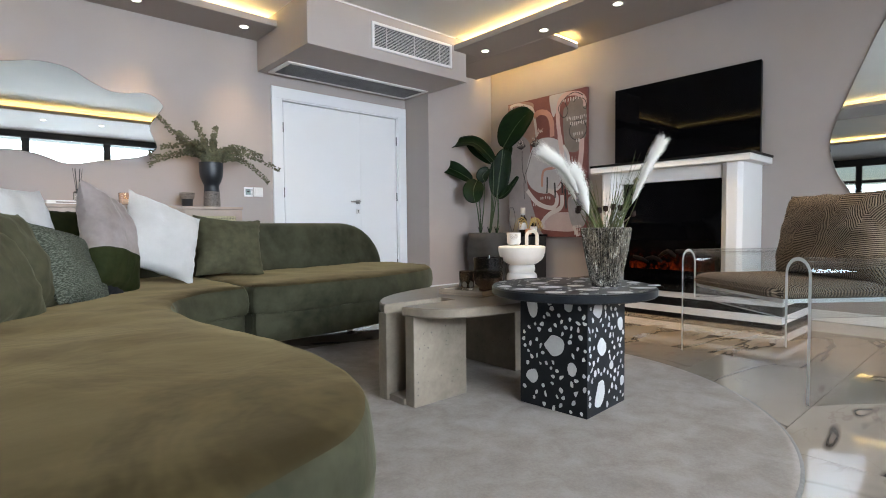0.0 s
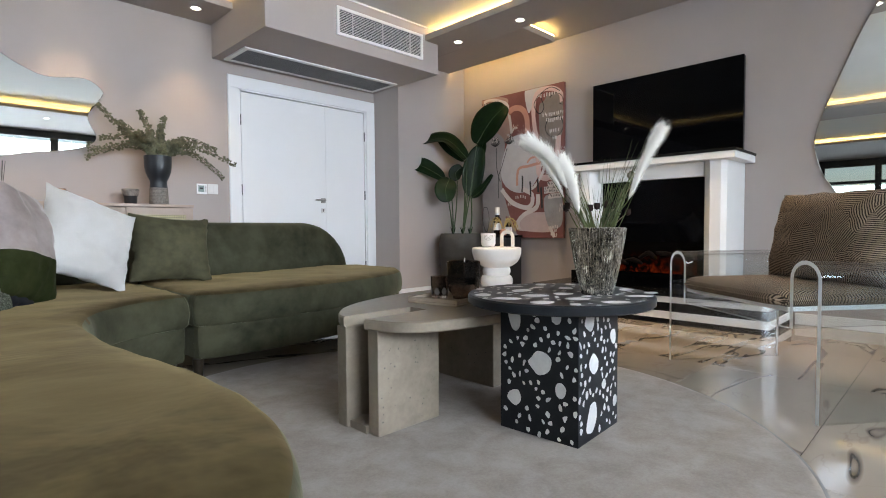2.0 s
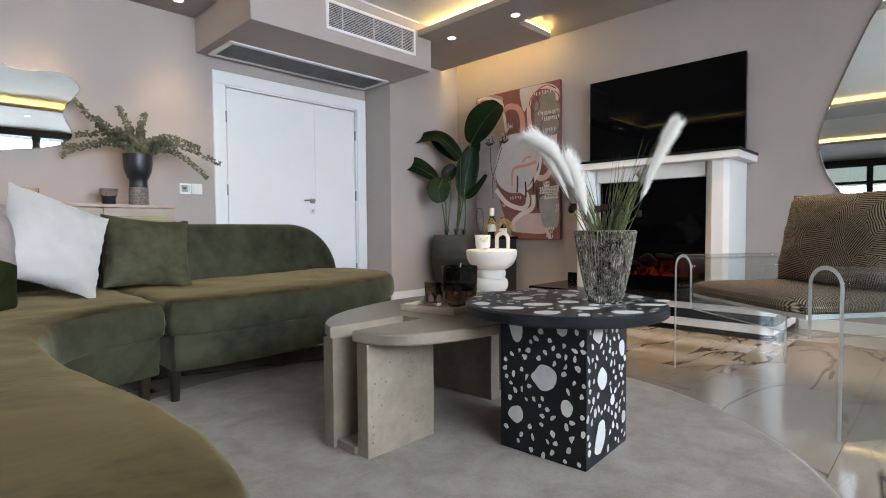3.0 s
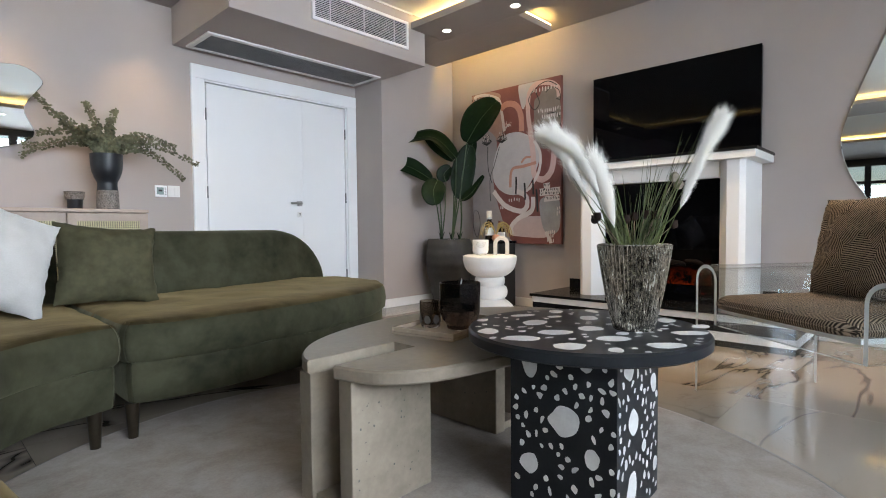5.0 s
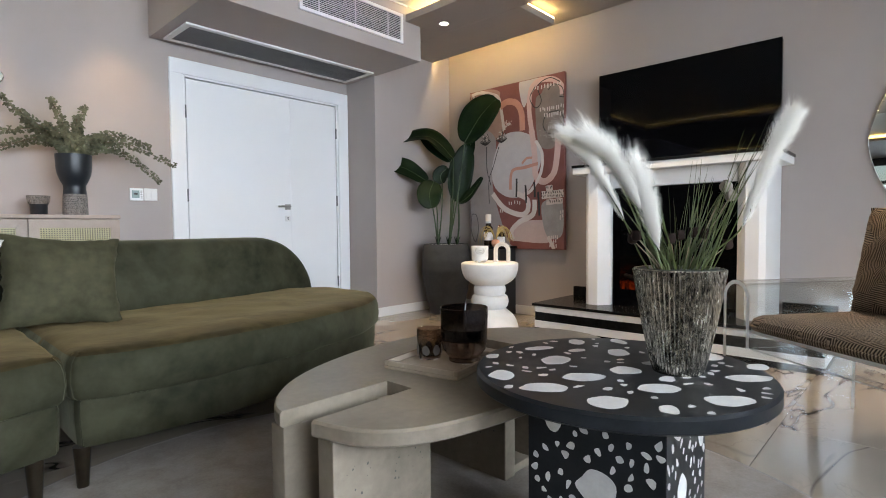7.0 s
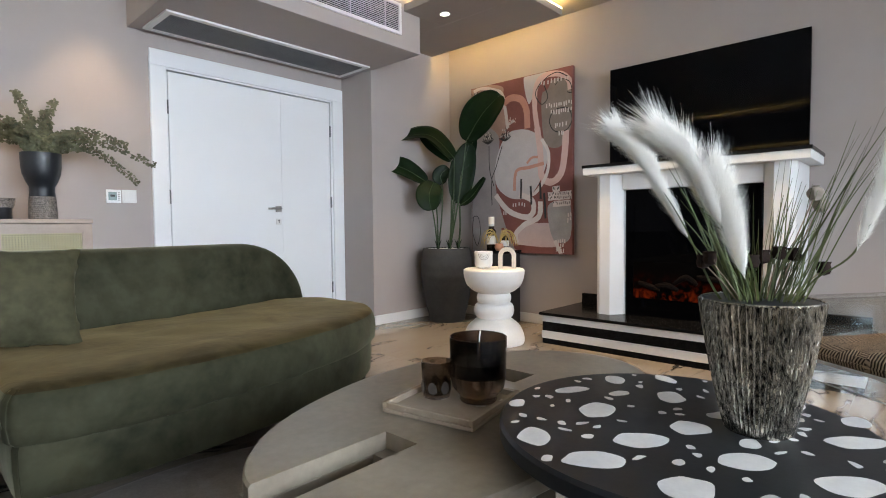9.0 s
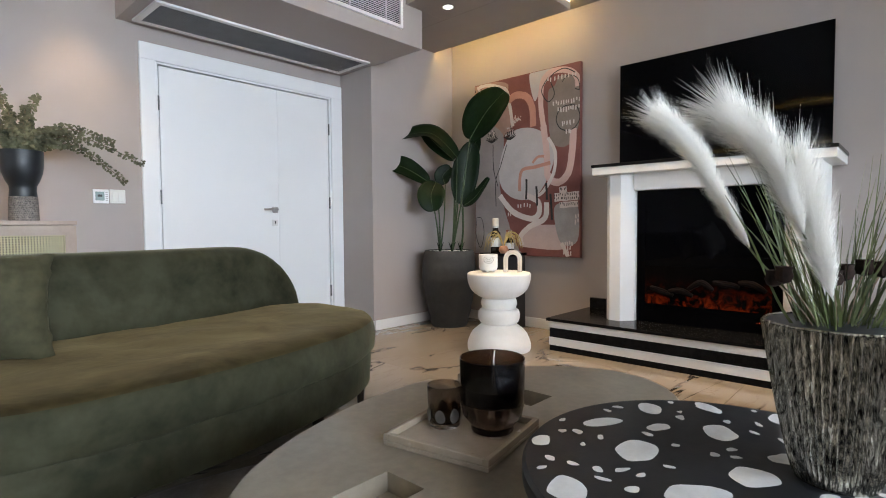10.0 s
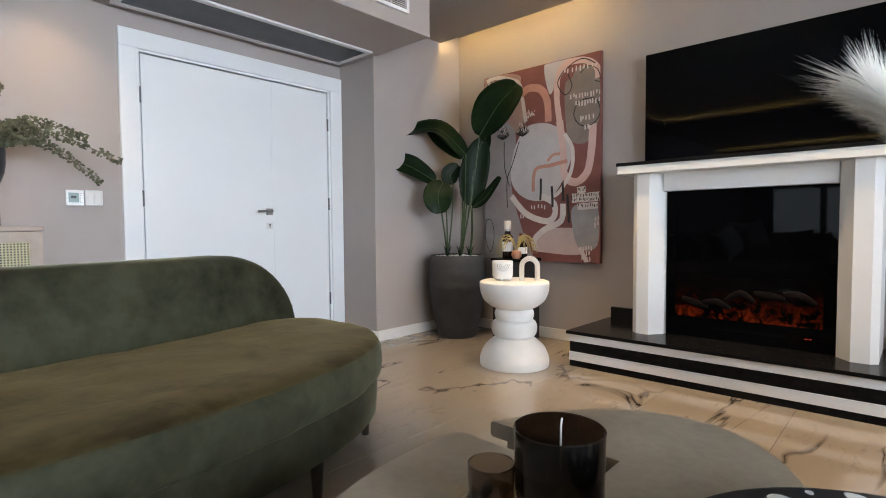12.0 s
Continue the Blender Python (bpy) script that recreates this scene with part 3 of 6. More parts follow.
def strip_light(x0, x1, y0, y1, z, label):
    return tagged(part("strip_light", box(x0, x1, y0, y1, z, z + 0.008, bevel=0.002), LED), label, "strip light")


strip_light(-0.44, 2.11, 4.835, 4.85, 2.614, "warm yellow strip light in the ceiling cove over the sideboard")
strip_light(3.905, 3.92, -0.1, 4.11, 2.614, "warm yellow strip light in the ceiling cove along the fireplace side")
strip_light(-0.44, 3.9, -0.14, -0.125, 2.614, "warm yellow strip light in the ceiling cove by the window")
strip_light(-0.63, -0.615, 0.05, 4.8, 2.614, "warm yellow strip light in the cove of the ceiling beam")
strip_light(4.687, 4.699, 3.29, 4.70, 2.582, "warm strip light above the floating ceiling panel")
strip_light(4.2, 4.68, 3.272, 3.284, 2.6135, "warm strip light above the floating panel's end")
strip_light(-5.06, -5.045, BACKW + 0.1, DOORW - 0.1, 2.614, "warm yellow strip light in the far ceiling cove")

# air-conditioning bulkhead over the door
setting("bulkhead", box(2.12, 3.926, 4.12, DOORW, 2.265, CEILZ, bevel=0.003), WALL, "taupe bulkhead box over the door", "bulkhead")
setting("trim_bulkhead", box(2.12, 3.77, 4.112, 4.12, CEILZ - 0.012, CEILZ), TRIM, "thin white shadow bead where bulkhead meets ceiling", "trim")


def front_grille():
    g = thing("air_grille", "white framed air grille with dark slats on the bulkhead", "air vent", (2.744, 4.12, 2.362))
    W, Hh = 0.966, 0.236
    part("backing", box(0.015, W - 0.015, -0.004, -0.001, 0.015, Hh - 0.015), BLACKMATT, g)
    bm = bmesh.new()
    for a in ((0, W, 0, 0.024), (0, W, Hh - 0.024, Hh), (0, 0.024, 0.024, Hh - 0.024), (W - 0.024, W, 0.024, Hh - 0.024)):
        box(a[0], a[1], -0.018, -0.001, a[2], a[3], bm)
    part("frame", bm, TRIM, g)
    n = 13
    for i in range(n):
        z = 0.03 + (Hh - 0.06) * (i + 0.5) / n
        b = box(0.026, W - 0.026, -0.015, -0.005, -0.0019, 0.0019)
        bmesh.ops.rotate(b, verts=b.verts, cent=(0, -0.01, 0), matrix=Matrix.Rotation(radians(12), 3, "X"))
        bmesh.ops.translate(b, verts=b.verts, vec=(0, 0, z))
        part("slat", b, TRIM, g)
    for x in (0.16, W / 2, W - 0.16):
        part("divider", box(x - 0.002, x + 0.002, -0.016, -0.005, 0.026, Hh - 0.026), TRIM, g)
    return g


def duct_grille():
    g = thing("return_air_grille", "long grey mesh return-air grille under the bulkhead", "air vent", (2.195, 4.64, 2.265))
    W, D = 1.64, 0.43
    bm = bmesh.new()
    for a in ((0, W, 0, 0.04), (0, W, D - 0.04, D), (0, 0.04, 0.04, D - 0.04), (W - 0.04, W, 0.04, D - 0.04)):
        box(a[0], a[1], a[2], a[3], -0.014, -0.001, bm)
    part("frame", bm, TRIM, g, "pale painted frame")
    part("backing", box(0.03, W - 0.03, 0.03, D - 0.03, -0.004, -0.0015), BLACKMATT, g)
    bm = bmesh.new()
    for i in range(1, 26):
        y = 0.04 + (D - 0.08) * i / 26
        box(0.04, W - 0.04, y - 0.003, y + 0.003, -0.011, -0.006, bm)
    for i in range(1, 110):
        x = 0.04 + (W - 0.08) * i / 110
        box(x - 0.003, x + 0.003, 0.04, D - 0.04, -0.010, -0.0055, bm)
    part("mesh", bm, DUCTMESH, g, "grey perforated mesh")
    return g


front_grille()
duct_grille()


def downlight(x, y, z, watts, angle=62):
    d = thing("downlight", "small round recessed warm ceiling downlight, lit", "downlight", (x, y, z), group="ceiling downlights")
    part("trim_ring", lathe([(0.043, -0.001), (0.045, -0.005), (0.041, -0.008), (0.031, -0.004), (0.031, -0.001)], 28), TRIM, d, smooth=True)
    part("lens", lathe([(0.0305, -0.0012), (0.0305, -0.003), (0.001, -0.0035)], 24), LAMP, d, smooth=True)
    l = new("downlight_beam", bpy.data.lights.new("downlight_beam", "SPOT"))
    l.data.energy, l.data.color, l.data.shadow_soft_size = watts, (1.0, 0.72, 0.43), 0.03
    l.data.spot_size, l.data.spot_blend = radians(angle), 0.7
    l.matrix_world = look((x, y, z - 0.02), (x, y, 0))
    return d


for x in (1.89, 1.045, 0.2):
    downlight(x, 4.86, DROP, 36, 72)
for y in (3.915, 3.172, 2.43, 1.69, 0.95):
    downlight(4.0, y, DROP, 82)
for x in (3.3, 2.5, 1.7, 0.9, 0.1):
    downlight(x, -0.6, DROP, 6, 84)


# ---------------------------------------------------------------- door, switches, skirting
def double_door():
    d = tagged(new("door_1"), "closed white leaf-and-a-half door with steel lever handle", "door", kind="structure")
    Y = 5.150
    bm = box(2.249, 2.351, 5.125, 5.17, 0, 2.043)
    box(3.787, 3.901, 5.125, 5.17, 0, 2.043, bm)
    box(2.249, 3.901, 5.125, 5.17, 2.043, 2.156, bm)
    bmesh.ops.bevel(bm, geom=list(bm.edges), offset=0.003, segments=1, affect="EDGES")
    part("door_frame", bm, WHITE, d)
    bm = box(2.351, 2.366, 5.142, 5.20, 0, 2.043)
    box(3.772, 3.787, 5.142, 5.20, 0, 2.043, bm)
    box(2.366, 3.772, 5.142, 5.20, 2.03, 2.043, bm)
    part("door_stop", bm, WHITE, d)
    main = part("door_leaf", box(2.375, 3.266, Y, Y + 0.042, 0.006, 2.021, bevel=0.002), WHITE, d)
    part("door_leaf", box(3.271, 3.764, Y + 0.001, Y + 0.042, 0.006, 2.021, bevel=0.002), WHITE, d)
    part("meeting_strip", box(3.2663, 3.2707, Y + 0.003, Y + 0.040, 0.008, 2.019), WHITE, d)
    # Black sheet stands in for the shade inside the leaf gaps
    part("gap_shade_sheet", box(2.3665, 3.7715, Y + 0.043, Y + 0.049, 0.0, 2.0295), BLACKMATT, d, "black sheet giving the leaf gaps their shade")
    h = bmesh.new()
    box(3.205, 3.258, Y - 0.010, Y - 0.0005, 1.018, 1.068, h, bevel=0.002)
    part("rose", h, STEEL, main, "square steel rose")
    part("lever", tube(spline([(3.232, Y - 0.008, 1.045), (3.232, Y - 0.05, 1.046), (3.215, Y - 0.057, 1.046), (3.16, Y - 0.057, 1.046), (3.115, Y - 0.055, 1.044)], 5), 0.0085, 10), STEEL, main, "steel lever", True)
    k = box(3.208, 3.256, Y - 0.007, Y - 0.0005, 0.912, 0.962, bevel=0.002)
    part("keyhole_plate", k, TRIM, main)
    k = lathe([(0.007, 0), (0.007, 0.0012)], 14)
    bmesh.ops.rotate(k, verts=k.verts, matrix=Matrix.Rotation(radians(90), 3, "X"))
    bmesh.ops.translate(k, verts=k.verts, vec=(3.232, Y - 0.0072, 0.945))
    box(3.2292, 3.2348, Y - 0.0084, Y - 0.0071, 0.924, 0.943, k)
    part("keyhole", k, BLACKMATT, main)
    for x in (2.3675, 3.7705):
        for z in (1.765, 1.115, 0.33):
            part("hinge", tube([(x, Y - 0.004, z - 0.05), (x, Y - 0.004, z + 0.05)], 0.007, 10), DUCTMESH, d, smooth=True)
    return d


double_door()
for name, b in (("baseboard_pier", box(3.912, TVW, 4.701, 4.715, 0, 0.085, bevel=0.003)),
                ("baseboard_pier_side", box(3.891, 3.905, 4.701, 5.12, 0, 0.085, bevel=0.003)),
                ("baseboard_east", box(4.926, TVW, 3.215, 4.70, 0, 0.085, bevel=0.003)),
                ("baseboard_east_near", box(4.926, TVW, BACKW, 1.29, 0, 0.085, bevel=0.003)),
                ("baseboard_north", box(LEFTW, 2.245, 5.131, DOORW, 0, 0.085, bevel=0.003))):
    setting(name, b, TRIM, "white painted skirting board", "skirting")


def thermostat():
    t = thing("thermostat", "white wall thermostat with grey screen", "thermostat", (1.959, 5.143, 1.061))
    part("body", box(0, 0.088, -0.012, -0.0005, 0, 0.090, bevel=0.003), WHITE, t)
    part("screen", box(0.012, 0.062, -0.0135, -0.0119, 0.018, 0.074, bevel=0.0004), surface("lcd_grey", (0.22, 0.30, 0.29), (0.30, 0.38, 0.37), 20, 0.25, bump=0), t)
    for i in range(5):
        part("button", box(0.068, 0.081, -0.0145, -0.0119, 0.016 + i * 0.0125, 0.024 + i * 0.0125, bevel=0.0008), STEEL, t)
    part("reading_bar", box(0.024, 0.050, -0.0142, -0.0134, 0.042, 0.056), BLACKMATT, t)


def light_switch():
    s = thing("light_switch", "white double rocker light switch on the wall", "light switch", (2.053, 5.143, 1.063))
    part("plate", box(0, 0.090, -0.010, -0.0005, 0, 0.090, bevel=0.003), TRIM, s)
    for x in (0.013, 0.046):
        part("rocker", box(x, x + 0.031, -0.0135, -0.0098, 0.013, 0.077, bevel=0.002), TRIM, s)


thermostat()
light_switch()


# ---------------------------------------------------------------- fireplace wall
def fireplace():
    f = thing("fireplace", "white mantel fireplace with glowing electric fire on a striped hearth", "fireplace")
    y0, y1, fx = 1.315, 3.205, 4.285
    part("hearth_band", box(fx, 4.938, y0, y1, 0.0, 0.040), BLACK, f, "black base band")
    part("hearth_band", box(fx - 0.004, 4.938, y0 - 0.004, y1 + 0.004, 0.040, 0.097, bevel=0.002), TRIM, f)
    part("hearth_band", box(fx, 4.938, y0, y1, 0.097, 0.165), BLACK, f, "black middle band")
    part("hearth_band", box(fx - 0.004, 4.938, y0 - 0.004, y1 + 0.004, 0.165, 0.213, bevel=0.002), TRIM, f)
    part("hearth_slab", box(fx - 0.02, 4.938, y0 - 0.02, y1 + 0.02, 0.213, 0.234, bevel=0.003), BLACK, f, "polished black granite slab")
    part("upstand", box(4.90, 4.938, 2.90, 3.205, 0.234, 0.315, bevel=0.002), BLACK, f, "black granite upstand")
    part("upstand", box(4.90, 4.938, 1.32, 1.625, 0.234, 0.315, bevel=0.002), BLACK, f, "black granite upstand")
    mid = 2.2625
    for s in (1, -1):
        def Y(v):
            return mid + s * (v - mid)
        o = [(4.938, Y(2.70)), (4.56, Y(2.70)), (4.475, Y(2.765)), (4.475, Y(2.842)), (4.505, Y(2.875)), (4.938, Y(2.875))]
        part("pilaster", slab(o, [(0, 0.2345), (0, 1.246)]), TRIM, f, "white painted pilaster")
    part("lintel", box(4.535, 4.938, 1.826, 2.699, 1.135, 1.246, bevel=0.002), TRIM, f)
    part("mantel_shelf", box(4.425, 4.938, 1.577, 2.952, 1.2465, 1.297, bevel=0.003), TRIM, f, "white mantel shelf")
    part("mantel_top", box(4.418, 4.938, 1.570, 2.958, 1.2975, 1.318, bevel=0.003), BLACK, f, "black granite mantel top")
    fire = part("firebox", box(4.60, 4.60 + 0.012, 1.828, 2.697, 0.2345, 1.134), SCREEN, f, "black glass fire surround")
    # opening recessed behind a glass sheet
    bm = box(4.592, 4.5995, 1.828, 1.885, 0.2345, 1.134)
    box(4.592, 4.5995, 2.640, 2.697, 0.2345, 1.134, bm)
    box(4.592, 4.5995, 1.885, 2.640, 1.03, 1.134, bm)
    box(4.592, 4.5995, 1.885, 2.640, 0.2345, 0.36, bm)
    part("fire_frame", bm, SCREEN, f, "glossy black metal frame")
    rnd = random.Random(5)
    part("ember_bed", box(4.594, 4.5995, 1.8855, 2.6395, 0.3605, 0.62), EMBER, fire, "glowing orange-red embers")
    for i in range(5):
        y = 1.98 + i * 0.14 + rnd.uniform(-0.02, 0.02)
        z = 0.42 + rnd.uniform(0, 0.12)
        pts = spline([(4.594, y - 0.07, z - 0.02), (4.592, y, z + rnd.uniform(-0.01, 0.03)), (4.594, y + 0.08, z + rnd.uniform(-0.03, 0.03))], 4)
        part("fire_log", tube(pts, lambda u: 0.021 * (0.6 + 0.4 * math.sin(3.0 * u)), 9), LOG, fire, "charred log", True)
    for k in range(3):
        part("indicator", box(4.590, 4.592, 1.935 + k * 0.012, 1.938 + k * 0.012, 0.30, 0.303), glow("red_indicator", (1, 0.1, 0.05), 1.0) if k == 0 else bpy.data.materials["red_indicator"], fire)
    return f


fireplace()


def television():
    t = thing("television", "large flat black wall-mounted television, switched off", "television")
    part("body", box(4.858, 4.90, 1.645, 2.937, 1.337, 2.090, bevel=0.004), BLACKMATT, t)
    part("screen", box(4.846, 4.8585, 1.642, 2.940, 1.340, 2.092, bevel=0.002), SCREEN, t, "glossy black screen")
    part("lower_bezel", box(4.843, 4.862, 1.642, 2.940, 1.330, 1.341, bevel=0.002), BLACKMATT, t)
    part("wall_bracket", box(4.90, 4.939, 2.05, 2.5, 1.5, 1.9), BLACKMATT, t)
    return t


television()
sb = thing("soundbar", "slim black soundbar lying on the mantel", "soundbar")
part("body", box(4.70, 4.79, 1.72, 2.87, 1.3185, 1.345, bevel=0.008), BLACKMATT, sb)


def blob_mirror(name, label, ctrl, plane, pos):
    """A frameless mirror with a wavy outline; ctrl in wall coordinates."""
    m = thing(name, label, "mirror")
    o = [tuple(p) for p in spline(ctrl, 10, True)]
    for nm, d0, off0, off1, mat in (("backing", 0.0, 0.001, 0.012, STEEL), ("mirror_glass", 0.003, 0.0122, 0.018, MIRROR)):
        b = slab(o, [(d0, off0), (d0, off1 - 0.002), (d0 + 0.003, off1)])
        for v in b.verts:
            u, w, d = v.co
            v.co = (u, pos - d, w) if plane == "y" else (pos - d, u, w)
        part(nm, b, mat, m)
    return m


blob_mirror("wavy_mirror", "long frameless wavy-edged mirror over the sideboard",
            [(1.28, 1.82), (1.235, 1.72), (1.175, 1.61), (1.225, 1.45), (1.1, 1.362), (0.82, 1.307), (0.6, 1.268), (0.4, 1.33), (0.2, 1.345), (-0.2, 1.30),
             (-0.5, 1.40), (-0.6, 1.62), (-0.42, 1.85), (-0.1, 1.93), (0.22, 1.985), (0.42, 2.028), (0.62, 2.012), (0.78, 1.926), (0.93, 1.876), (1.16, 1.902)],
            "y", DOORW)
blob_mirror("wavy_floor_mirror", "tall frameless wavy-edged mirror beside the fireplace",
            [(0.89, 2.20), (1.02, 1.90), (1.14, 1.58), (1.195, 1.36), (1.145, 1.135), (1.05, 0.955), (1.02, 0.75), (1.06, 0.55), (0.98, 0.36), (0.7, 0.33), (0.4, 0.42),
             (0.28, 0.8), (0.33, 1.2), (0.24, 1.6), (0.3, 2.0), (0.5, 2.32), (0.75, 2.36)],
            "x", TVW)


# ---------------------------------------------------------------- sofa
SEAT = [(0.012, 0.302), (0.0, 0.315), (-0.006, 0.36), (-0.003, 0.40), (0.003, 0.425), (0.013, 0.443), (0.028, 0.453)]
BASE = [(0.030, 0.143), (0.024, 0.150), (0.018, 0.23), (0.018, 0.288), (0.022, 0.300)]
MOD_A = [(0.25, 0.752), (0.36, 0.782), (0.50, 0.845), (0.61, 0.99), (0.676, 1.21), (0.680, 1.50), (0.650, 1.77), (0.622, 2.05), (0.625, 2.34), (0.695, 2.59), (0.86, 2.78), (1.07, 2.858)]
MOD_A_OUT = [(1.108, 2.885), (1.112, 2.93), (1.112, 3.2), (1.112, 3.7), (1.112, 4.03), (1.09, 4.09), (1.03, 4.12), (0.7, 4.14), (0.2, 4.05), (-0.25, 3.75), (-0.55, 3.2), (-0.66, 2.5), (-0.62, 1.7), (-0.42, 1.1), (-0.1, 0.8), (0.1, 0.745)]
MOD_B = [(1.16, 2.862), (1.35, 2.828), (1.60, 2.832), (1.90, 2.874), (2.20, 2.948), (2.45, 3.05), (2.655, 3.21), (2.775, 3.42), (2.805, 3.63), (2.76, 3.83), (2.62, 4.0), (2.40, 4.10)]
MOD_B_OUT = [(2.0, 4.14), (1.5, 4.15), (1.2, 4.135), (1.14, 4.10), (1.118, 4.04), (1.118, 3.7), (1.118, 3.2), (1.118, 2.95), (1.128, 2.895)]


def corner_spline(soft, straight):
    """A smooth front run, then the hidden rear run in straighter steps."""
    return [tuple(p) for p in spline(soft + straight, 14, True)]


def soften(ob, amount, size, seed):
    """Slight unevenness of stuffed upholstery."""
    for v in ob.data.vertices:
        p = v.co
        d = noise.noise(Vector((p.x * size + seed, p.y * size, p.z * size * 1.5))) * amount
        v.co = p + v.normal * d


def seat_grid(outline, mat, parent, seed):
    """The seat pad with its rolled edge and a softly dented, crowned top."""
    bm = slab(outline, SEAT)
    ring = inset_outline(outline, SEAT[-1][0])
    z = SEAT[-1][1]
    n = len(ring)
    xs, ys = [p[0] for p in ring], [p[1] for p in ring]
    pts = [Vector(p) for p in ring]
    x = min(xs)
    while x < max(xs):
        y = min(ys)
        while y < max(ys):
            if min(math.hypot(x - p[0], y - p[1]) for p in ring) > 0.03:
                pts.append(Vector((x + 0.004 * math.sin(40 * y), y)))
            y += 0.05
        x += 0.05
    vs, _, faces, *_ = geometry.delaunay_2d_cdt(pts, [(i, (i + 1) % n) for i in range(n)], [], 1, 1e-5)
    top = bmesh.new()
    made = []
    for v in vs:
        d = min(math.hypot(v.x - p[0], v.y - p[1]) for p in ring)
        made.append(top.verts.new((v.x, v.y, z + 0.010 * min(1, d / 0.12) ** 0.6 + 0.007 * min(1, d / 0.1) * noise.noise(Vector((v.x * 3.2 + seed, v.y * 3.2, 0))))))
    for f in faces:
        top.faces.new([made[i] for i in f])
    cap = [f for f in bm.faces if len(f.verts) > 4 and f.calc_center_median().z > z - 0.001]
    bmesh.ops.delete(bm, geom=cap, context="FACES_ONLY")
    me = bpy.data.meshes.new("pad")
    top.to_mesh(me)
    top.free()
    bm.from_mesh(me)
    bpy.data.meshes.remove(me)
    bmesh.ops.remove_doubles(bm, verts=bm.verts, dist=0.0006)
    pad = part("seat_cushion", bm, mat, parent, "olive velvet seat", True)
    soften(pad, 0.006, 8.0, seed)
    pad.data.materials.append(DAYLIT_VELVET)
    for f in pad.data.polygons:  # the boxing round the edge, its cooler window light put into the colour
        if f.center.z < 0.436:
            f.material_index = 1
    return pad


def leg(parent, x, y):
    part("leg", lathe([(0.016, 0.0), (0.017, 0.004), (0.026, 0.14), (0.026, 0.146)], 16, (x, y, 0)), DKWOOD, parent, "tapered dark leg", True)


def backrest(parent, path, z0, z1, thick, lean, end_r0, end_r1, name="backrest"):
    """A padded back swept along a plan curve; its ends are rounded off by end radii."""
    pts = spline(path, 10)
    d = [0.0]
    for a, b in zip(pts, pts[1:]):
        d.append(d[-1] + float(np.hypot(*(b - a))))
    total = d[-1]
    bm = bmesh.new()
    rings, m = [], 22
    for i, p in enumerate(pts):
        t = pts[min(i + 1, len(pts) - 1)] - pts[max(i - 1, 0)]
        t = t / np.hypot(*t)
        nrm = np.array((-t[1], t[0]))
        h = 1.0
        for r, s in ((end_r0, d[i]), (end_r1, total - d[i])):
            if r and s < r:
                h = min(h, math.sqrt(max(0.0, 1 - (1 - s / r) ** 2.4)))
        h = max(h, 0.05)
        hh = (z1 - z0) * h
        ring = []
        for k in range(m):
            a = 2 * math.pi * k / m
            ca, sa = math.cos(a), math.sin(a)
            u = math.copysign(abs(ca) ** 0.55, ca) * thick / 2 * (0.55 + 0.45 * h)
            v = (math.copysign(abs(sa) ** 0.5, sa) + 1) / 2
            q = p + nrm * (u + lean * v * h)
            ring.append(bm.verts.new((q[0], q[1], z0 + v * hh)))
        rings.append(ring)
    for a, b in zip(rings, rings[1:]):
        for k in range(m):
            bm.faces.new((a[k], a[(k + 1) % m], b[(k + 1) % m], b[k]))
    bm.faces.new(rings[0][::-1])
    bm.faces.new(rings[-1])
    return part(name, bm, DAYLIT_VELVET, parent, "olive velvet padded back", True)


# Same sofa velvet, with cooler daylight coloured in for back, base and boxing
DAYLIT_VELVET = surface("daylit_olive_velvet", (0.019, 0.0184, 0.0105), (0.057, 0.0548, 0.0330), 3.4, 0.75, 0.1, bump=0.3, fine=17, sheen=0.5, fine_amount=0.24, depth=0.016, span=(0.36, 0.62), distort=0.3)
DAYLIT_VELVET.node_tree.nodes["Principled BSDF"].inputs["Sheen Tint"].default_value = (0.47, 0.45, 0.31, 1)
DAYLIT_VELVET.node_tree.nodes["Principled BSDF"].inputs["Specular IOR Level"].default_value = 0.1


def sofa():
    s = thing("curved_sofa", "olive green velvet curved corner sofa on dark tapered legs", "sofa")
    a = corner_spline(MOD_A, MOD_A_OUT)
    b = corner_spline(MOD_B, MOD_B_OUT)
    for o in (a, b):
        part("base", slab(o, BASE), DAYLIT_VELVET, s, "olive velvet base", True)
        seat_grid(o, LAMPLIT_VELVET, s, o[0][0])
    backrest(s, [(1.12, 3.80), (1.45, 3.80), (1.8, 3.83), (2.15, 3.90), (2.45, 3.99), (2.70, 4.04)], 0.43, 0.795, 0.24, 0.07, 0.0, 0.42)
    backrest(s, [(-0.50, 2.2), (-0.50, 2.8), (-0.36, 3.3), (0.0, 3.68), (0.5, 3.82), (1.08, 3.82)], 0.43, 0.795, 0.24, 0.07, 0.35, 0.0)
    for x, y in ((1.155, 2.91), (1.03, 2.90), (2.66, 3.33), (2.2, 3.02), (1.2, 4.05), (2.4, 4.0), (0.98, 4.05), (0.55, 1.05), (0.56, 1.95), (-0.5, 1.5), (-0.45, 2.9)):
        leg(s, x, y)
    return s


sofa()


def cushion(label, mat, centre, turn, lean, spin, w, h, thick, seed, name="cushion"):
    """turn: facing, degrees; lean: backwards; spin: turned in its own plane."""
    c = new(name)
    c.matrix_world = pose(*centre, 0, 0, turn) @ pose(0, 0, 0, -lean, 0, 0) @ pose(0, 0, 0, 0, spin, 0)
    tagged(c, label, "cushion", "cushions on the sofa")
    part("cover", pillow(w, h, thick, seed=seed), mat, c, smooth=True)
    return c


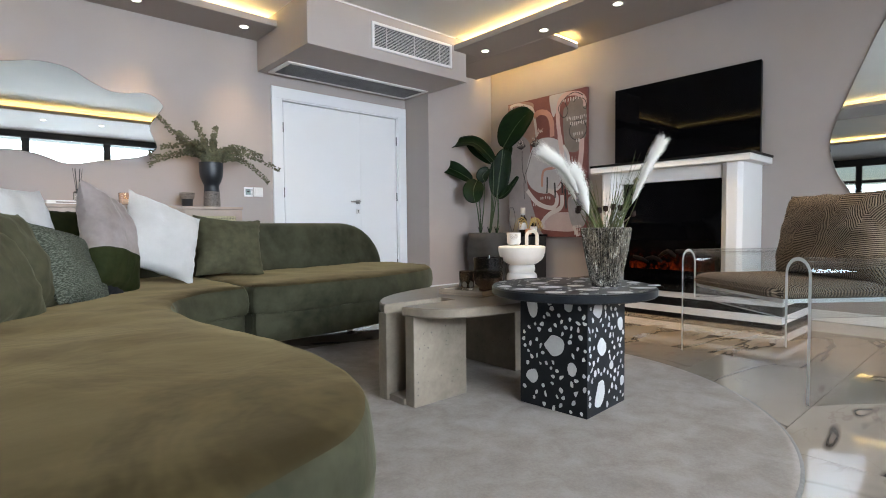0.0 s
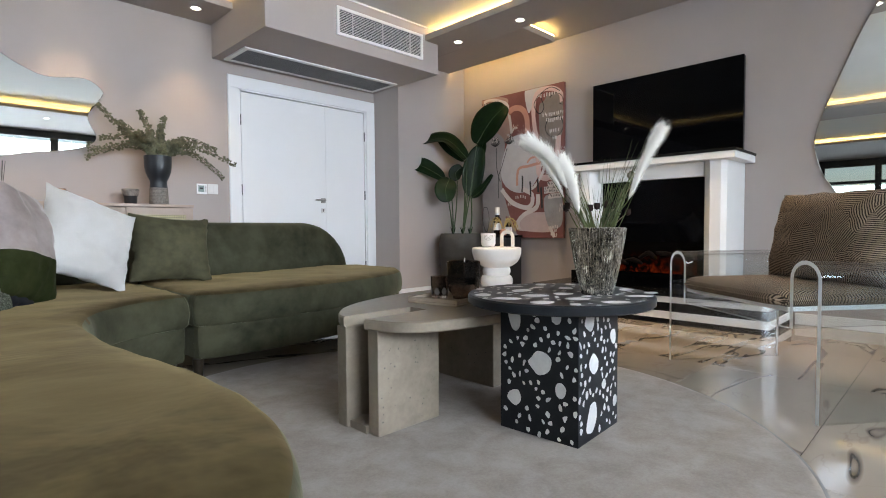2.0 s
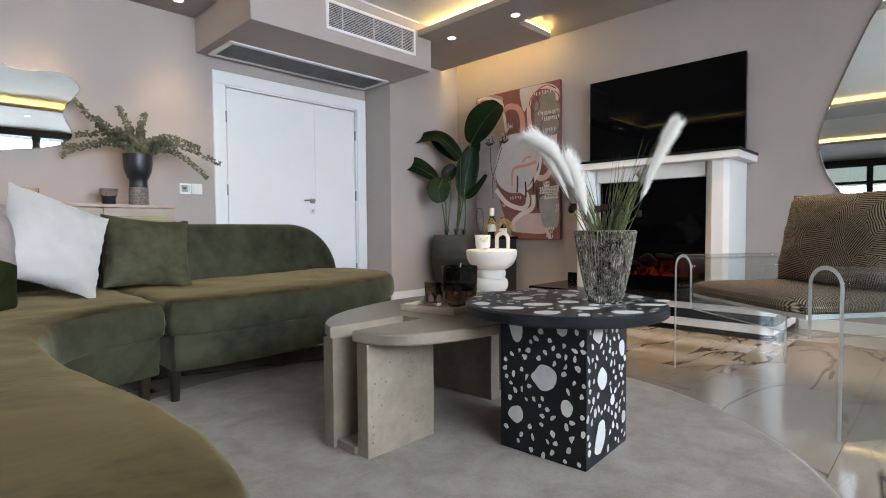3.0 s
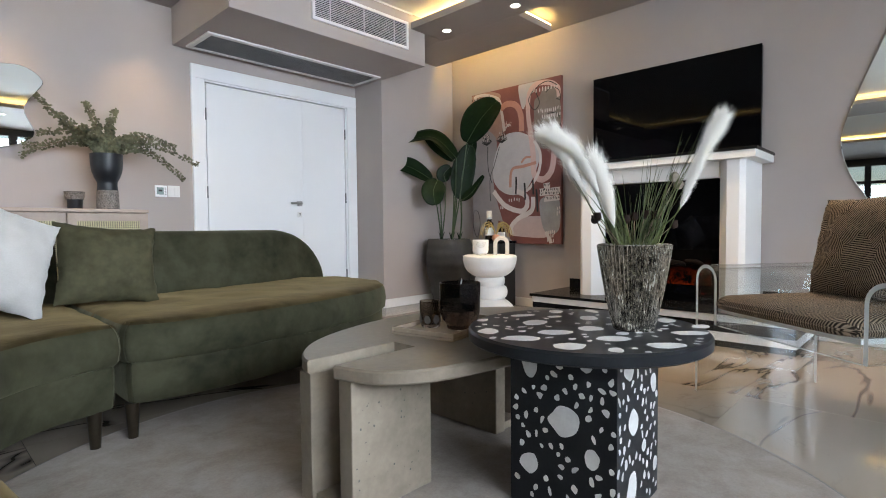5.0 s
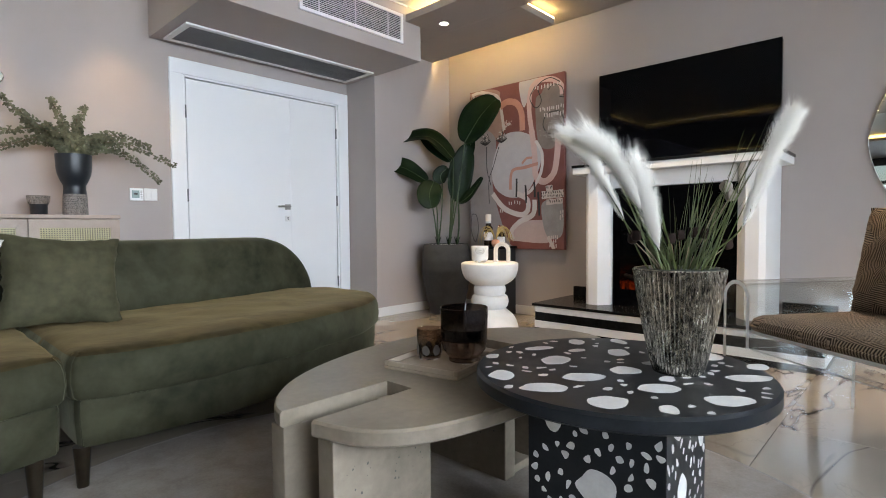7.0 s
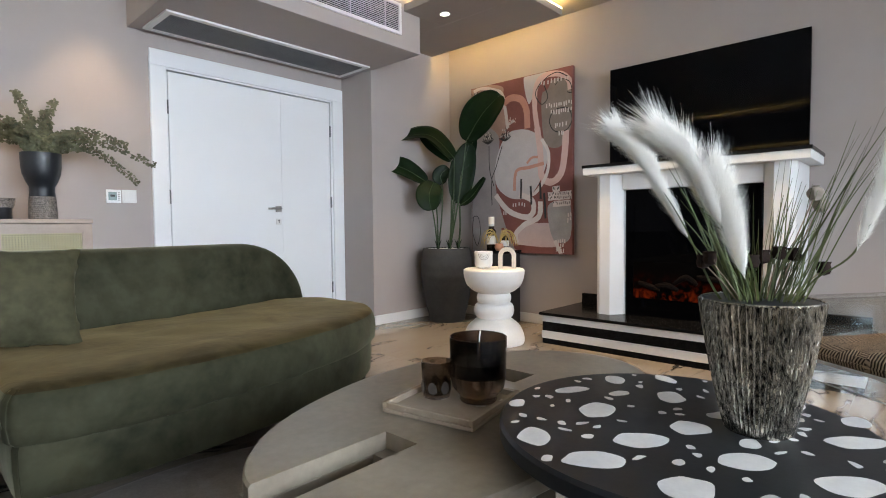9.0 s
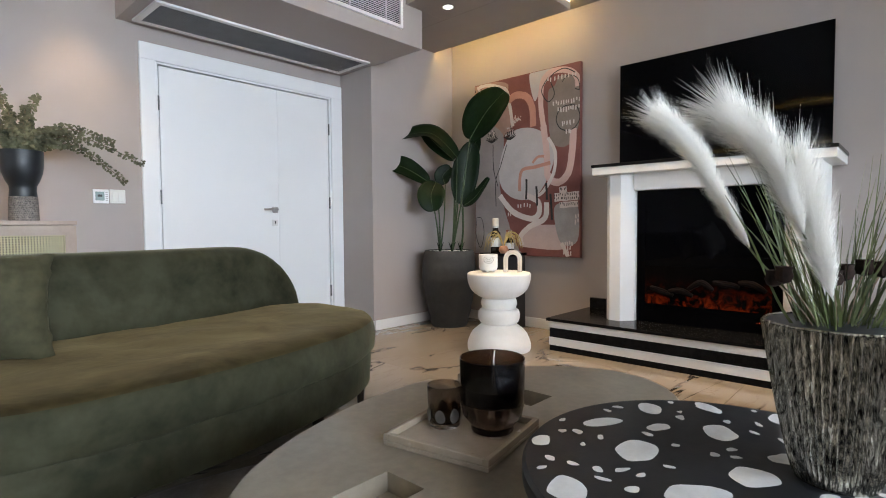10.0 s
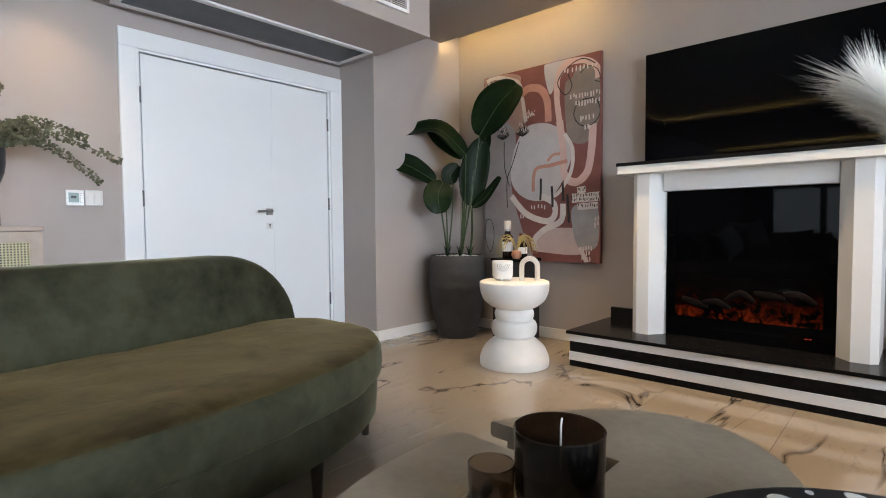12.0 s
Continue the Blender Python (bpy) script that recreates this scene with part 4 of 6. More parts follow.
cushion("olive velvet square cushion leaning on the sofa back", CUSHVELVET, (1.225, 3.46, 0.645), 3, 18, 5, 0.42, 0.38, 0.15, 2)
cushion("white plush square cushion tilted on the sofa", FUR, (0.80, 3.27, 0.705), 22, 20, 23, 0.42, 0.43, 0.19, 3)


def two_tone_cushion():
    c = thing("cushion", "two-tone mauve and dark green velvet cushion on the sofa", "cushion", group="cushions on the sofa")
    c.matrix_world = pose(0.525, 3.04, 0.700, 0, 0, 58) @ pose(0, 0, 0, -14, 0, 0) @ pose(0, 0, 0, 0, 17, 0)
    full = pillow(0.37, 0.52, 0.17, seed=6)
    for name, keep_above, mat, lab in (("upper_half", True, MAUVE, "mauve velvet upper part"), ("lower_half", False, DKVELVET, "dark green velvet lower part")):
        b = full.copy()
        bmesh.ops.bisect_plane(b, geom=list(b.verts) + list(b.edges) + list(b.faces), plane_co=(0, 0, -0.075), plane_no=(0, 0, 1), clear_inner=keep_above, clear_outer=not keep_above)
        part(name, b, mat, c, lab, True)
    full.free()


two_tone_cushion()
cushion("grey-green tweed square cushion on the sofa", TWEED, (0.345, 2.83, 0.60), 60, 26, 12, 0.38, 0.37, 0.14, 8)
cushion("grey-olive velvet square cushion at the sofa's curve", CUSHVELVET, (0.15, 2.63, 0.645), 64, 22, 6, 0.42, 0.42, 0.16, 9)
cushion("grey-olive velvet square cushion slumped at the front of the row", CUSHVELVET, (0.085, 2.44, 0.615), 66, 26, 10, 0.44, 0.40, 0.16, 11)
cushion("white plush cushion behind the others", FUR, (0.20, 3.16, 0.75), 50, 18, 4, 0.42, 0.44, 0.15, 10)
cushion("dark green velvet cushion behind the others", DKVELVET, (0.38, 3.44, 0.67), 36, 16, 2, 0.46, 0.42, 0.15, 12)
cushion("charcoal velvet cushion slumped behind the tweed one", CHARCOAL, (0.43, 2.94, 0.565), 58, 34, 14, 0.34, 0.26, 0.11, 14)

# ---------------------------------------------------------------- rug
RC, RR = (1.585, 1.843), 1.28
rug_outline = [(RC[0] + RR * math.cos(2 * math.pi * i / 120), RC[1] + RR * math.sin(2 * math.pi * i / 120)) for i in range(120)]
rug = thing("rug", "round pale grey short-pile rug under the tables", "rug")
part("woven_surface", slab(rug_outline, [(0.012, 0.001), (0.010, 0.008), (0.016, 0.0115), (0.03, 0.012)]), RUG, rug, smooth=True)
part("bound_edge", slab([(RC[0] + (RR - 0.012) * math.cos(2 * math.pi * i / 120), RC[1] + (RR - 0.012) * math.sin(2 * math.pi * i / 120)) for i in range(120)], [(-0.012, 0.0005), (-0.012, 0.006), (-0.006, 0.009), (-0.003, 0.0085)]), surface("grey_binding", (0.16, 0.15, 0.135), (0.22, 0.205, 0.19), 40, 0.9, bump=0.2), rug, "darker bound edge", True)


# ---------------------------------------------------------------- concrete nesting table
def ngon_shape(sides, rx, ry, rnd, thick):
    bm = bmesh.new()
    base = [2 * math.pi * (k + rnd.uniform(-0.25, 0.25)) / sides for k in range(sides)]
    rad = [rnd.uniform(0.86, 1.1) if sides > 7 else rnd.uniform(0.68, 1.2) for _ in base]
    ctrl = [(rx * r * math.cos(a), ry * r * math.sin(a)) for a, r in zip(base, rad)]
    pts = [tuple(p) for p in spline(ctrl, 3, True)]
    lo = [bm.verts.new((x, y, 0)) for x, y in pts]
    hi = [bm.verts.new((x, y, thick)) for x, y in pts]
    bm.faces.new(hi)
    for i in range(len(pts)):
        j = (i + 1) % len(pts)
        bm.faces.new((lo[i], lo[j], hi[j], hi[i]))
    return bm


def concrete_table():
    t = thing("concrete_coffee_table", "low cast grey concrete coffee table with slotted rounded top", "coffee table")
    ctrl = [(1.345, 1.985), (1.385, 2.08), (1.485, 2.185), (1.65, 2.275), (1.89, 2.345), (2.12, 2.355), (2.30, 2.31), (2.49, 2.20), (2.605, 2.03), (2.605, 1.87),
            (2.51, 1.74), (2.32, 1.64), (2.05, 1.60), (1.77, 1.612), (1.53, 1.662), (1.41, 1.75), (1.365, 1.88)]
    o = [tuple(p) for p in spline(ctrl, 8, True)]
    bm = slab(o, [(0.006, 0.388), (0, 0.394), (0, 0.421), (0.005, 0.427)])
    top = part("tabletop", bm, CONCRETE, t, "smooth grey concrete top")
    # two slots through the top
    me = top.data
    for nm, cut in (("slot", box(1.2, 1.668, 1.886, 1.986, 0.3, 0.5)), ("slot", box(2.157, 2.262, 1.98, 2.6, 0.3, 0.5))):
        c = bpy.data.meshes.new(nm)
        cut.to_mesh(c)
        cut.free()
        tool = new("cutter", c)
        mod = top.modifiers.new("slot", "BOOLEAN")
        mod.object, mod.operation, mod.solver = tool, "DIFFERENCE", "EXACT"
        dg = bpy.context.evaluated_depsgraph_get()
        dg.update()
        fresh = bpy.data.meshes.new_from_object(top.evaluated_get(dg))
        top.modifiers.clear()
        top.data = fresh
        bpy.data.objects.remove(tool)
    if not top.data.materials:
        top.data.materials.append(CONCRETE)
    legs = []
    for x0, x1, y0, y1 in ((1.378, 1.676, 1.828, 1.885), (1.354, 1.676, 1.987, 2.044), (2.100, 2.156, 1.905, 2.275), (2.263, 2.318, 1.905, 2.275)):
        legs.append(part("leg_panel", box(x0, x1, y0, y1, 0.012, 0.388, bevel=0.003), CONCRETE, t, "upright grey concrete panel"))
    part("foot_plate", box(1.366, 1.676, 1.886, 1.986, 0.012, 0.04, bevel=0.002), CONCRETE, t)
    part("slot_back", box(1.63, 1.676, 1.886, 1.986, 0.041, 0.388), CONCRETE, t)
    part("foot_plate", box(2.157, 2.262, 1.915, 2.265, 0.012, 0.04, bevel=0.002), CONCRETE, t)
    rnd = random.Random(21)
    bm = bmesh.new()
    for _ in range(46):
        x, z, r = rnd.uniform(1.39, 1.665), rnd.uniform(0.03, 0.37), rnd.choice((0.0012, 0.0018, 0.0028, 0.004))
        ring = [bm.verts.new((x + r * rnd.uniform(0.6, 1.2) * math.cos(a), 1.8276, z + r * rnd.uniform(0.6, 1.2) * math.sin(a))) for a in [k * math.pi / 3 for k in range(6)]]
        bm.faces.new(ring)
    for _ in range(30):
        y, z, r = rnd.uniform(1.92, 2.26), rnd.uniform(0.03, 0.37), rnd.choice((0.0012, 0.002, 0.003))
        ring = [bm.verts.new((2.0996, y + r * math.cos(a), z + r * math.sin(a))) for a in [k * math.pi / 3 for k in range(6)]]
        bm.faces.new(ring)
    tagged(part("air_holes", bm, PITS, legs[0], "small air holes in the cast face"), kind="stuff")
    return t


concrete_table()


# ---------------------------------------------------------------- terrazzo side table
def terrazzo_table():
    t = thing("terrazzo_table", "round-topped black terrazzo table with large white chips", "side table")
    C, R, Z = (1.937, 1.452), 0.338, 0.505
    o = [(C[0] + R * math.cos(2 * math.pi * i / 96), C[1] + R * math.sin(2 * math.pi * i / 96)) for i in range(96)]
    top = part("tabletop", slab(o, [(0.006, 0.470), (0, 0.475), (0, 0.4985), (0.006, Z)]), BLACKSTONE, t, "round black terrazzo top", True)
    turn, B, S, z0, z1 = 3.5, (1.930, 1.4445), 0.313, 0.012, 0.470
    base = part("pedestal", box(-S / 2, S / 2, -S / 2, S / 2, z0, z1, bevel=0.002), BLACKSTONE, t, "square black terrazzo pedestal")
    base.matrix_basis = pose(B[0], B[1], 0, 0, 0, turn)
    rnd = random.Random(7)
    T = 0.0004

    def chip(parent, rx, ry, m, sides=9, smallmesh=None):
        b = ngon_shape(sides, rx, ry, rnd, T)
        for v in b.verts:
            v.co = m @ v.co
        if smallmesh is None:
            part("chip", b, CHIP, parent)
        else:
            keep = {v: smallmesh.verts.new(v.co) for v in b.verts}
            for f in b.faces:
                smallmesh.faces.new([keep[v] for v in f.verts])
            b.free()

    big = [(1.90, 1.599, .042, .030, 20), (1.702, 1.62, .036, .026, 40), (1.684, 1.497, .045, .026, -50), (2.08, 1.513, .034, .024, 30), (1.925, 1.425, .036, .028, -40),
           (1.985, 1.70, .040, .018, -30), (1.827, 1.743, .022, .014, 10), (2.12, 1.66, .030, .020, 40), (1.81, 1.475, .044, .026, -45), (1.917, 1.325, .020, .014, 0),
           (1.84, 1.316, .042, .026, -45), (1.687, 1.355, .038, .028, -30), (1.852, 1.184, .044, .026, -35), (2.043, 1.192, .045, .022, -45), (2.159, 1.20, .03, .02, 0),
           (2.193, 1.314, .034, .022, 20), (2.032, 1.395, .03, .018, -50), (1.723, 1.253, .024, .016, 30), (2.03, 1.609, .022, .014, -20), (2.207, 1.57, .03, .016, 60), (2.23, 1.44, .03, .02, 10)]
    spots = []
    for x, y, rx, ry, a in big:
        chip(top, rx * 1.12, ry * 1.2, pose(x, y, Z, 0, 0, a))
        spots.append((x, y, rx * 1.12 + 0.010))
    sm = bmesh.new()
    tries = 0
    while len(spots) < 82 and tries < 4000:
        tries += 1
        a, r = rnd.uniform(0, 6.283), R * math.sqrt(rnd.random()) * 0.95
        x, y = C[0] + r * math.cos(a), C[1] + r * math.sin(a)
        if all(math.hypot(x - p, y - q) > s + 0.0125 for p, q, s in spots):
            spots.append((x, y, 0.016))
            chip(None, rnd.uniform(.008, .014), rnd.uniform(.005, .009), pose(x, y, Z, 0, 0, rnd.uniform(0, 180)), 6, sm)
    tagged(part("chip_scatter", sm, CHIP, top, "small pale stone chips"), kind="stuff")
    faces = {"west": [(.20, .10, .026, .048, 8), (.74, .065, .019, .024, 0), (.535, .425, .046, .040, 20), (.79, .60, .021, .027, 0), (.19, .735, .027, .032, -20)],
             "south": [(.26, .09, .035, .036, 0), (.86, .27, .022, .030, 20), (.36, .43, .034, .036, 40), (.32, .84, .038, .054, -20), (.92, .80, .018, .021, 0), (.83, .045, .018, .03, 10), (.62, .62, .016, .018, 0)]}
    hgt = z1 - z0
    sm = bmesh.new()
    for side, rows in faces.items():
        m0 = Matrix(((0, 0, -1, -S / 2), (-1, 0, 0, 0), (0, 1, 0, 0), (0, 0, 0, 1))) if side == "west" else Matrix(((1, 0, 0, 0), (0, 0, -1, -S / 2), (0, 1, 0, 0), (0, 0, 0, 1)))
        spots = []
        for u, v, rx, ry, a in rows:
            x, z = (u - 0.5) * S, z1 - v * hgt
            chip(base, rx, ry, m0 @ Matrix.Translation((x, z, 0)) @ Matrix.Rotation(radians(a), 4, "Z"), 9)
            spots.append((x, z, max(rx, ry) * 0.95 + 0.006))
        tries = n = 0
        while n < 66 and tries < 6000:
            tries += 1
            x, z = rnd.uniform(-S / 2 + .009, S / 2 - .009), rnd.uniform(z0 + .01, z1 - .01)
            if all(math.hypot(x - p, z - q) > s + 0.0125 for p, q, s in spots):
                n += 1
                spots.append((x, z, 0.012))
                chip(None, rnd.uniform(.0055, .0105), rnd.uniform(.0075, .0145), m0 @ Matrix.Translation((x, z, 0)) @ Matrix.Rotation(rnd.uniform(-1.0, 1.0), 4, "Z"), 5, sm)
    tagged(part("chip_scatter", sm, CHIP, base, "small pale stone chips"), kind="stuff")
    return t


terrazzo_table()


# ---------------------------------------------------------------- tray and candle glasses
def tray():
    t = thing("tray", "square pale stone tray on the concrete table", "tray", (1.89, 1.983, 0.4275), 10.5)
    h = 0.127
    part("base", box(-h, h, -h, h, 0, 0.010, bevel=0.002), CONCRETE_WARM, t)
    for x0, x1, y0, y1 in ((-h, h, -h, -h + 0.012), (-h, h, h - 0.012, h), (-h, -h + 0.012, -h + 0.012, h - 0.012), (h - 0.012, h, -h + 0.012, h - 0.012)):
        part("rim", box(x0, x1, y0, y1, 0.0103, 0.026, bevel=0.002), CONCRETE_WARM, t)


CONCRETE_WARM = surface("warm_beige_stone", (0.27, 0.21, 0.155), (0.35, 0.28, 0.215), 6.0, 0.25, 0.08, bump=0.04)
tray()
big = thing("candle_glass", "tall dark bronze lustre candle glass on the tray", "candle holder", (1.945, 1.945, 0.4385))
part("glass", lathe([(0.046, 0.0), (0.048, 0.004), (0.047, 0.012), (0.055, 0.022), (0.066, 0.036), (0.071, 0.06), (0.072, 0.11), (0.0735, 0.163), (0.0715, 0.1645), (0.0695, 0.163), (0.068, 0.11), (0.067, 0.068), (0.0, 0.064)], 48), DARKGLASS, big, smooth=True)
part("candle_wax", lathe([(0.0665, 0.066), (0.0668, 0.10), (0.0, 0.098)], 32), CERAMICBLACK, big)
part("wick", tube([(0.005, 0.0, 0.098), (0.007, 0.001, 0.16), (0.012, 0.002, 0.176)], 0.0018, 6), TRIM, big, "white wick")
sml = thing("candle_glass", "small smoked brown patterned candle glass on the tray", "candle holder", (1.893, 2.043, 0.4385))
part("glass", lathe([(0.033, 0.0), (0.036, 0.004), (0.037, 0.03), (0.039, 0.06), (0.040, 0.094), (0.0385, 0.095), (0.037, 0.094), (0.036, 0.06), (0.034, 0.012), (0.0, 0.011)], 40), SMOKE, sml, smooth=True)
PETAL = surface("frosted_smoke_glass", (0.035, 0.029, 0.024), (0.075, 0.064, 0.054), 30, 0.35, bump=0.1)
for i in range(7):
    a = 2 * math.pi * i / 7
    b = ngon_shape(8, 0.012, 0.016, random.Random(i), 0.001)
    for v in b.verts:
        v.co = Matrix.Rotation(a, 4, "Z") @ Vector((0.0375 + v.co.z, v.co.x, 0.03 + v.co.y))
    part("dimple", b, PETAL, sml, "frosted pressed petal")


# ---------------------------------------------------------------- acrylic armchair
def acrylic_chair():
    c = thing("acrylic_armchair", "clear bent-acrylic armchair with dark ribbed fabric cushions", "armchair")
    c.matrix_world = pose(2.915, 1.155, 0, 0, 0, CHAIR_TURN)
    # own axes: x across the front, y backwards
    W, D, H, th, r = 1.0, 0.66, 0.615, 0.016, 0.066

    def sheet(path, y0, y1):
        """Bends a thick sheet along a path in xz, extruded in y."""
        bm = bmesh.new()
        P = [np.array(q, float) for q in path]
        cols = []
        for i, q in enumerate(P):
            t = P[min(i + 1, len(P) - 1)] - P[max(i - 1, 0)]
            t /= np.hypot(*t)
            nn = np.array((-t[1], t[0])) * th / 2
            cols.append([bm.verts.new((q[0] + s * nn[0], y, q[1] + s * nn[1])) for y in (y0, y1) for s in (-1, 1)])
        for a, b in zip(cols, cols[1:]):
            for k0, k1 in ((0, 1), (1, 3), (3, 2), (2, 0)):
                bm.faces.new((a[k0], a[k1], b[k1], b[k0]))
        bm.faces.new((cols[0][0], cols[0][1], cols[0][3], cols[0][2]))
        bm.faces.new((cols[-1][0], cols[-1][2], cols[-1][3], cols[-1][1]))
        return bm

    def arch(s):
        xo = s * (W / 2 - th / 2)
        xi = xo - s * 2 * r
        cx = xo - s * r
        pts = [(xo, 0.0), (xo, 0.2), (xo, H - r - th / 2)]
        pts += [(cx + s * r * math.cos(a), H - r - th / 2 + r * math.sin(a)) for a in [math.pi * k / 14 for k in range(1, 14)]]
        pts += [(xi, H - r - th / 2), (xi, 0.34)]
        return pts

    def cut_edges(ob, test):
        """The sawn, satin edges of the sheet, whitened for the light piped to them."""
        ob.data.materials.append(ACRYLIC_EDGE)
        for f in ob.data.polygons:
            if test(f.normal):
                f.material_index = 1

    for s in (-1, 1):
        cut_edges(part("arm", sheet(arch(s), 0, D), ACRYLIC, c, "clear acrylic arched arm", True), lambda n: abs(n.y) > 0.9)
    xi = W / 2 - th - 2 * r
    seat = part("seat_panel", box(-xi + 0.009, xi - 0.009, 0.0, D, 0.404, 0.424, bevel=0.002), ACRYLIC, c, "clear acrylic seat panel")
    cut_edges(seat, lambda n: abs(n.z) < 0.5)
    cut_edges(part("front_apron", box(-xi + 0.009, xi - 0.009, 0.0, 0.016, 0.338, 0.4035, bevel=0.002), ACRYLIC, c, "clear acrylic apron"), lambda n: n.z < -0.5)
    bk = box(-xi + 0.01, xi - 0.01, 0, 0.016, 0, 0.40, bevel=0.002)
    bmesh.ops.rotate(bk, verts=bk.verts, matrix=Matrix.Rotation(radians(-14), 3, "X"))
    bmesh.ops.translate(bk, verts=bk.verts, vec=(0, D - 0.06, 0.4245))
    cut_edges(part("back_panel", bk, ACRYLIC, c, "clear acrylic back panel"), lambda n: abs(n.x) > 0.9 or n.z > 0.9)
    w = 2 * xi - 0.006
    o = round_rect(-w / 2, w / 2, -0.045, D - 0.05, 0.095)
    part("seat_cushion", slab(o, [(0.02, 0.4248), (0.004, 0.430), (0, 0.442), (0, 0.456), (0.006, 0.470), (0.03, 0.483), (0.07, 0.490)]), CHEVRON, c, "dark taupe ribbed seat cushion", True)
    part("seat_piping", tube([(x, y, 0.448) for x, y in inset_outline(o, -0.002)] + [(*inset_outline(o, -0.002)[0], 0.448)], 0.005, 6), CHEVRON, c)
    b = pillow(w, 0.45, 0.22, 30, 0.03, 31)
    bmesh.ops.rotate(b, verts=b.verts, matrix=Matrix.Rotation(radians(-12), 3, "X"))
    bmesh.ops.translate(b, verts=b.verts, vec=(0, D - 0.14, 0.692))
    part("back_cushion", b, CHEVRON_UP, c, "dark taupe ribbed back cushion", True)
    return c


CHAIR_TURN = 232.5
acrylic_chair()


# ---------------------------------------------------------------- sideboard and what stands on it
def sideboard():
    s = thing("sideboard", "pale oak sideboard with mitred doors and cane panels", "sideboard")
    x0, x1, y0, y1 = 0.365, 1.770, 4.685, 5.128
    part("body", box(x0 + 0.006, x1 - 0.006, y0 + 0.022, y1, 0.14, 0.918, bevel=0.003), OAK, s)
    part("top", box(x0, x1, y0 - 0.012, y1, 0.919, 0.942, bevel=0.003), OAK, s, "pale oak top")
    w = (x1 - x0) / 3
    for i in range(3):
        a, b = x0 + i * w + 0.003, x0 + (i + 1) * w - 0.003
        d = part("door", box(a, b, y0 + 0.012, y0 + 0.021, 0.145, 0.914), OAK, s, "oak door")
        f, z0, z1 = 0.052, 0.145, 0.914
        for q in ([(a, z0), (b, z0), (b - f, z0 + f), (a + f, z0 + f)], [(b, z0), (b, z1), (b - f, z1 - f), (b - f, z0 + f)],
                  [(b, z1), (a, z1), (a + f, z1 - f), (b - f, z1 - f)], [(a, z1), (a, z0), (a + f, z0 + f), (a + f, z1 - f)]):
            o = inset_outline(q, 0.0006)
            bm = bmesh.new()
            lo = [bm.verts.new((p[0], y0 + 0.0118, p[1])) for p in o]
            hi = [bm.verts.new((p[0], y0, p[1])) for p in o]
            bm.faces.new(hi)
            for k in range(4):
                bm.faces.new((lo[k], lo[(k + 1) % 4], hi[(k + 1) % 4], hi[k]))
            part("mitred_rail", bm, OAK, d)
        cane = bmesh.new()
        step = 0.0125
        n = int((b - a - 2 * f) / step)
        m = int((z1 - z0 - 2 * f) / step)
        for k in range(n + 1):
            x = a + f + k * (b - a - 2 * f) / n
            box(x - 0.0029, x + 0.0029, y0 + 0.005, y0 + 0.008, z0 + f, z1 - f, cane)
        for k in range(m + 1):
            z = z0 + f + k * (z1 - z0 - 2 * f) / m
            box(a + f, b - f, y0 + 0.0045, y0 + 0.0075, z - 0.0029, z + 0.0029, cane)
        part("cane_panel", cane, CANE, d, "woven cane panel")
        part("cane_shadow_board", box(a + f, b - f, y0 + 0.0105, y0 + 0.0119, z0 + f, z1 - f), BLACKMATT, d)
    for x in (x0 + 0.06, x1 - 0.06):
        for y in (y0 + 0.07, y1 - 0.06):
            part("leg", lathe([(0.013, 0), (0.02, 0.1395)], 14, (x, y, 0)), DKWOOD, s, smooth=True)
    return s


sideboard()
SBZ = 0.9425


def rings_band(parent, r0, r1, z0, z1, rows, name="carved_band"):
    """Raised dots and lines round a pot."""
    bm = bmesh.new()
    for j in range(rows):
        z = z0 + (z1 - z0) * (j + 0.5) / rows
        r = r0 + (r1 - r0) * (j + 0.5) / rows
        n = 44
        for i in range(n):
            a = 2 * math.pi * (i + 0.5 * (j % 2)) / n
            w = 0.0022 if j % 3 else 0.0034
            c, s_ = math.cos(a), math.sin(a)
            vs = [bm.verts.new(((r + 0.0008) * c - u * s_, (r + 0.0008) * s_ + u * c, z + v)) for u, v in ((-w, -0.0016), (w, -0.0016), (w, 0.0016), (-w, 0.0016))]
            bm.faces.new(vs)
    return tagged(part(name, bm, CHIPPED, parent, "pale scratched pattern"), kind="stuff")


CHIPPED = surface("scratched_clay", (0.22, 0.18, 0.15), (0.34, 0.29, 0.25), 40, 0.8, bump=0.2)


def tall_vase():
    v = thing("vase", "tall black ceramic vase with carved base on the sideboard", "vase", (1.56, 4.81, SBZ))
    part("body", lathe([(0.064, 0.0), (0.066, 0.003), (0.065, 0.06), (0.062, 0.13), (0.059, 0.165), (0.060, 0.185), (0.075, 0.215), (0.089, 0.255), (0.095, 0.30), (0.0965, 0.365), (0.0965, 0.374), (0.092, 0.374), (0.090, 0.30), (0.07, 0.22), (0.0, 0.2)], 48), CERAMICBLACK, v, smooth=True)
    part("carved_sleeve", lathe([(0.0655, 0.001), (0.067, 0.004), (0.066, 0.06), (0.0635, 0.128), (0.0618, 0.13)], 48), CARVED, v, "carved brown band", True)
    rings_band(v, 0.0668, 0.0637, 0.006, 0.125, 11)


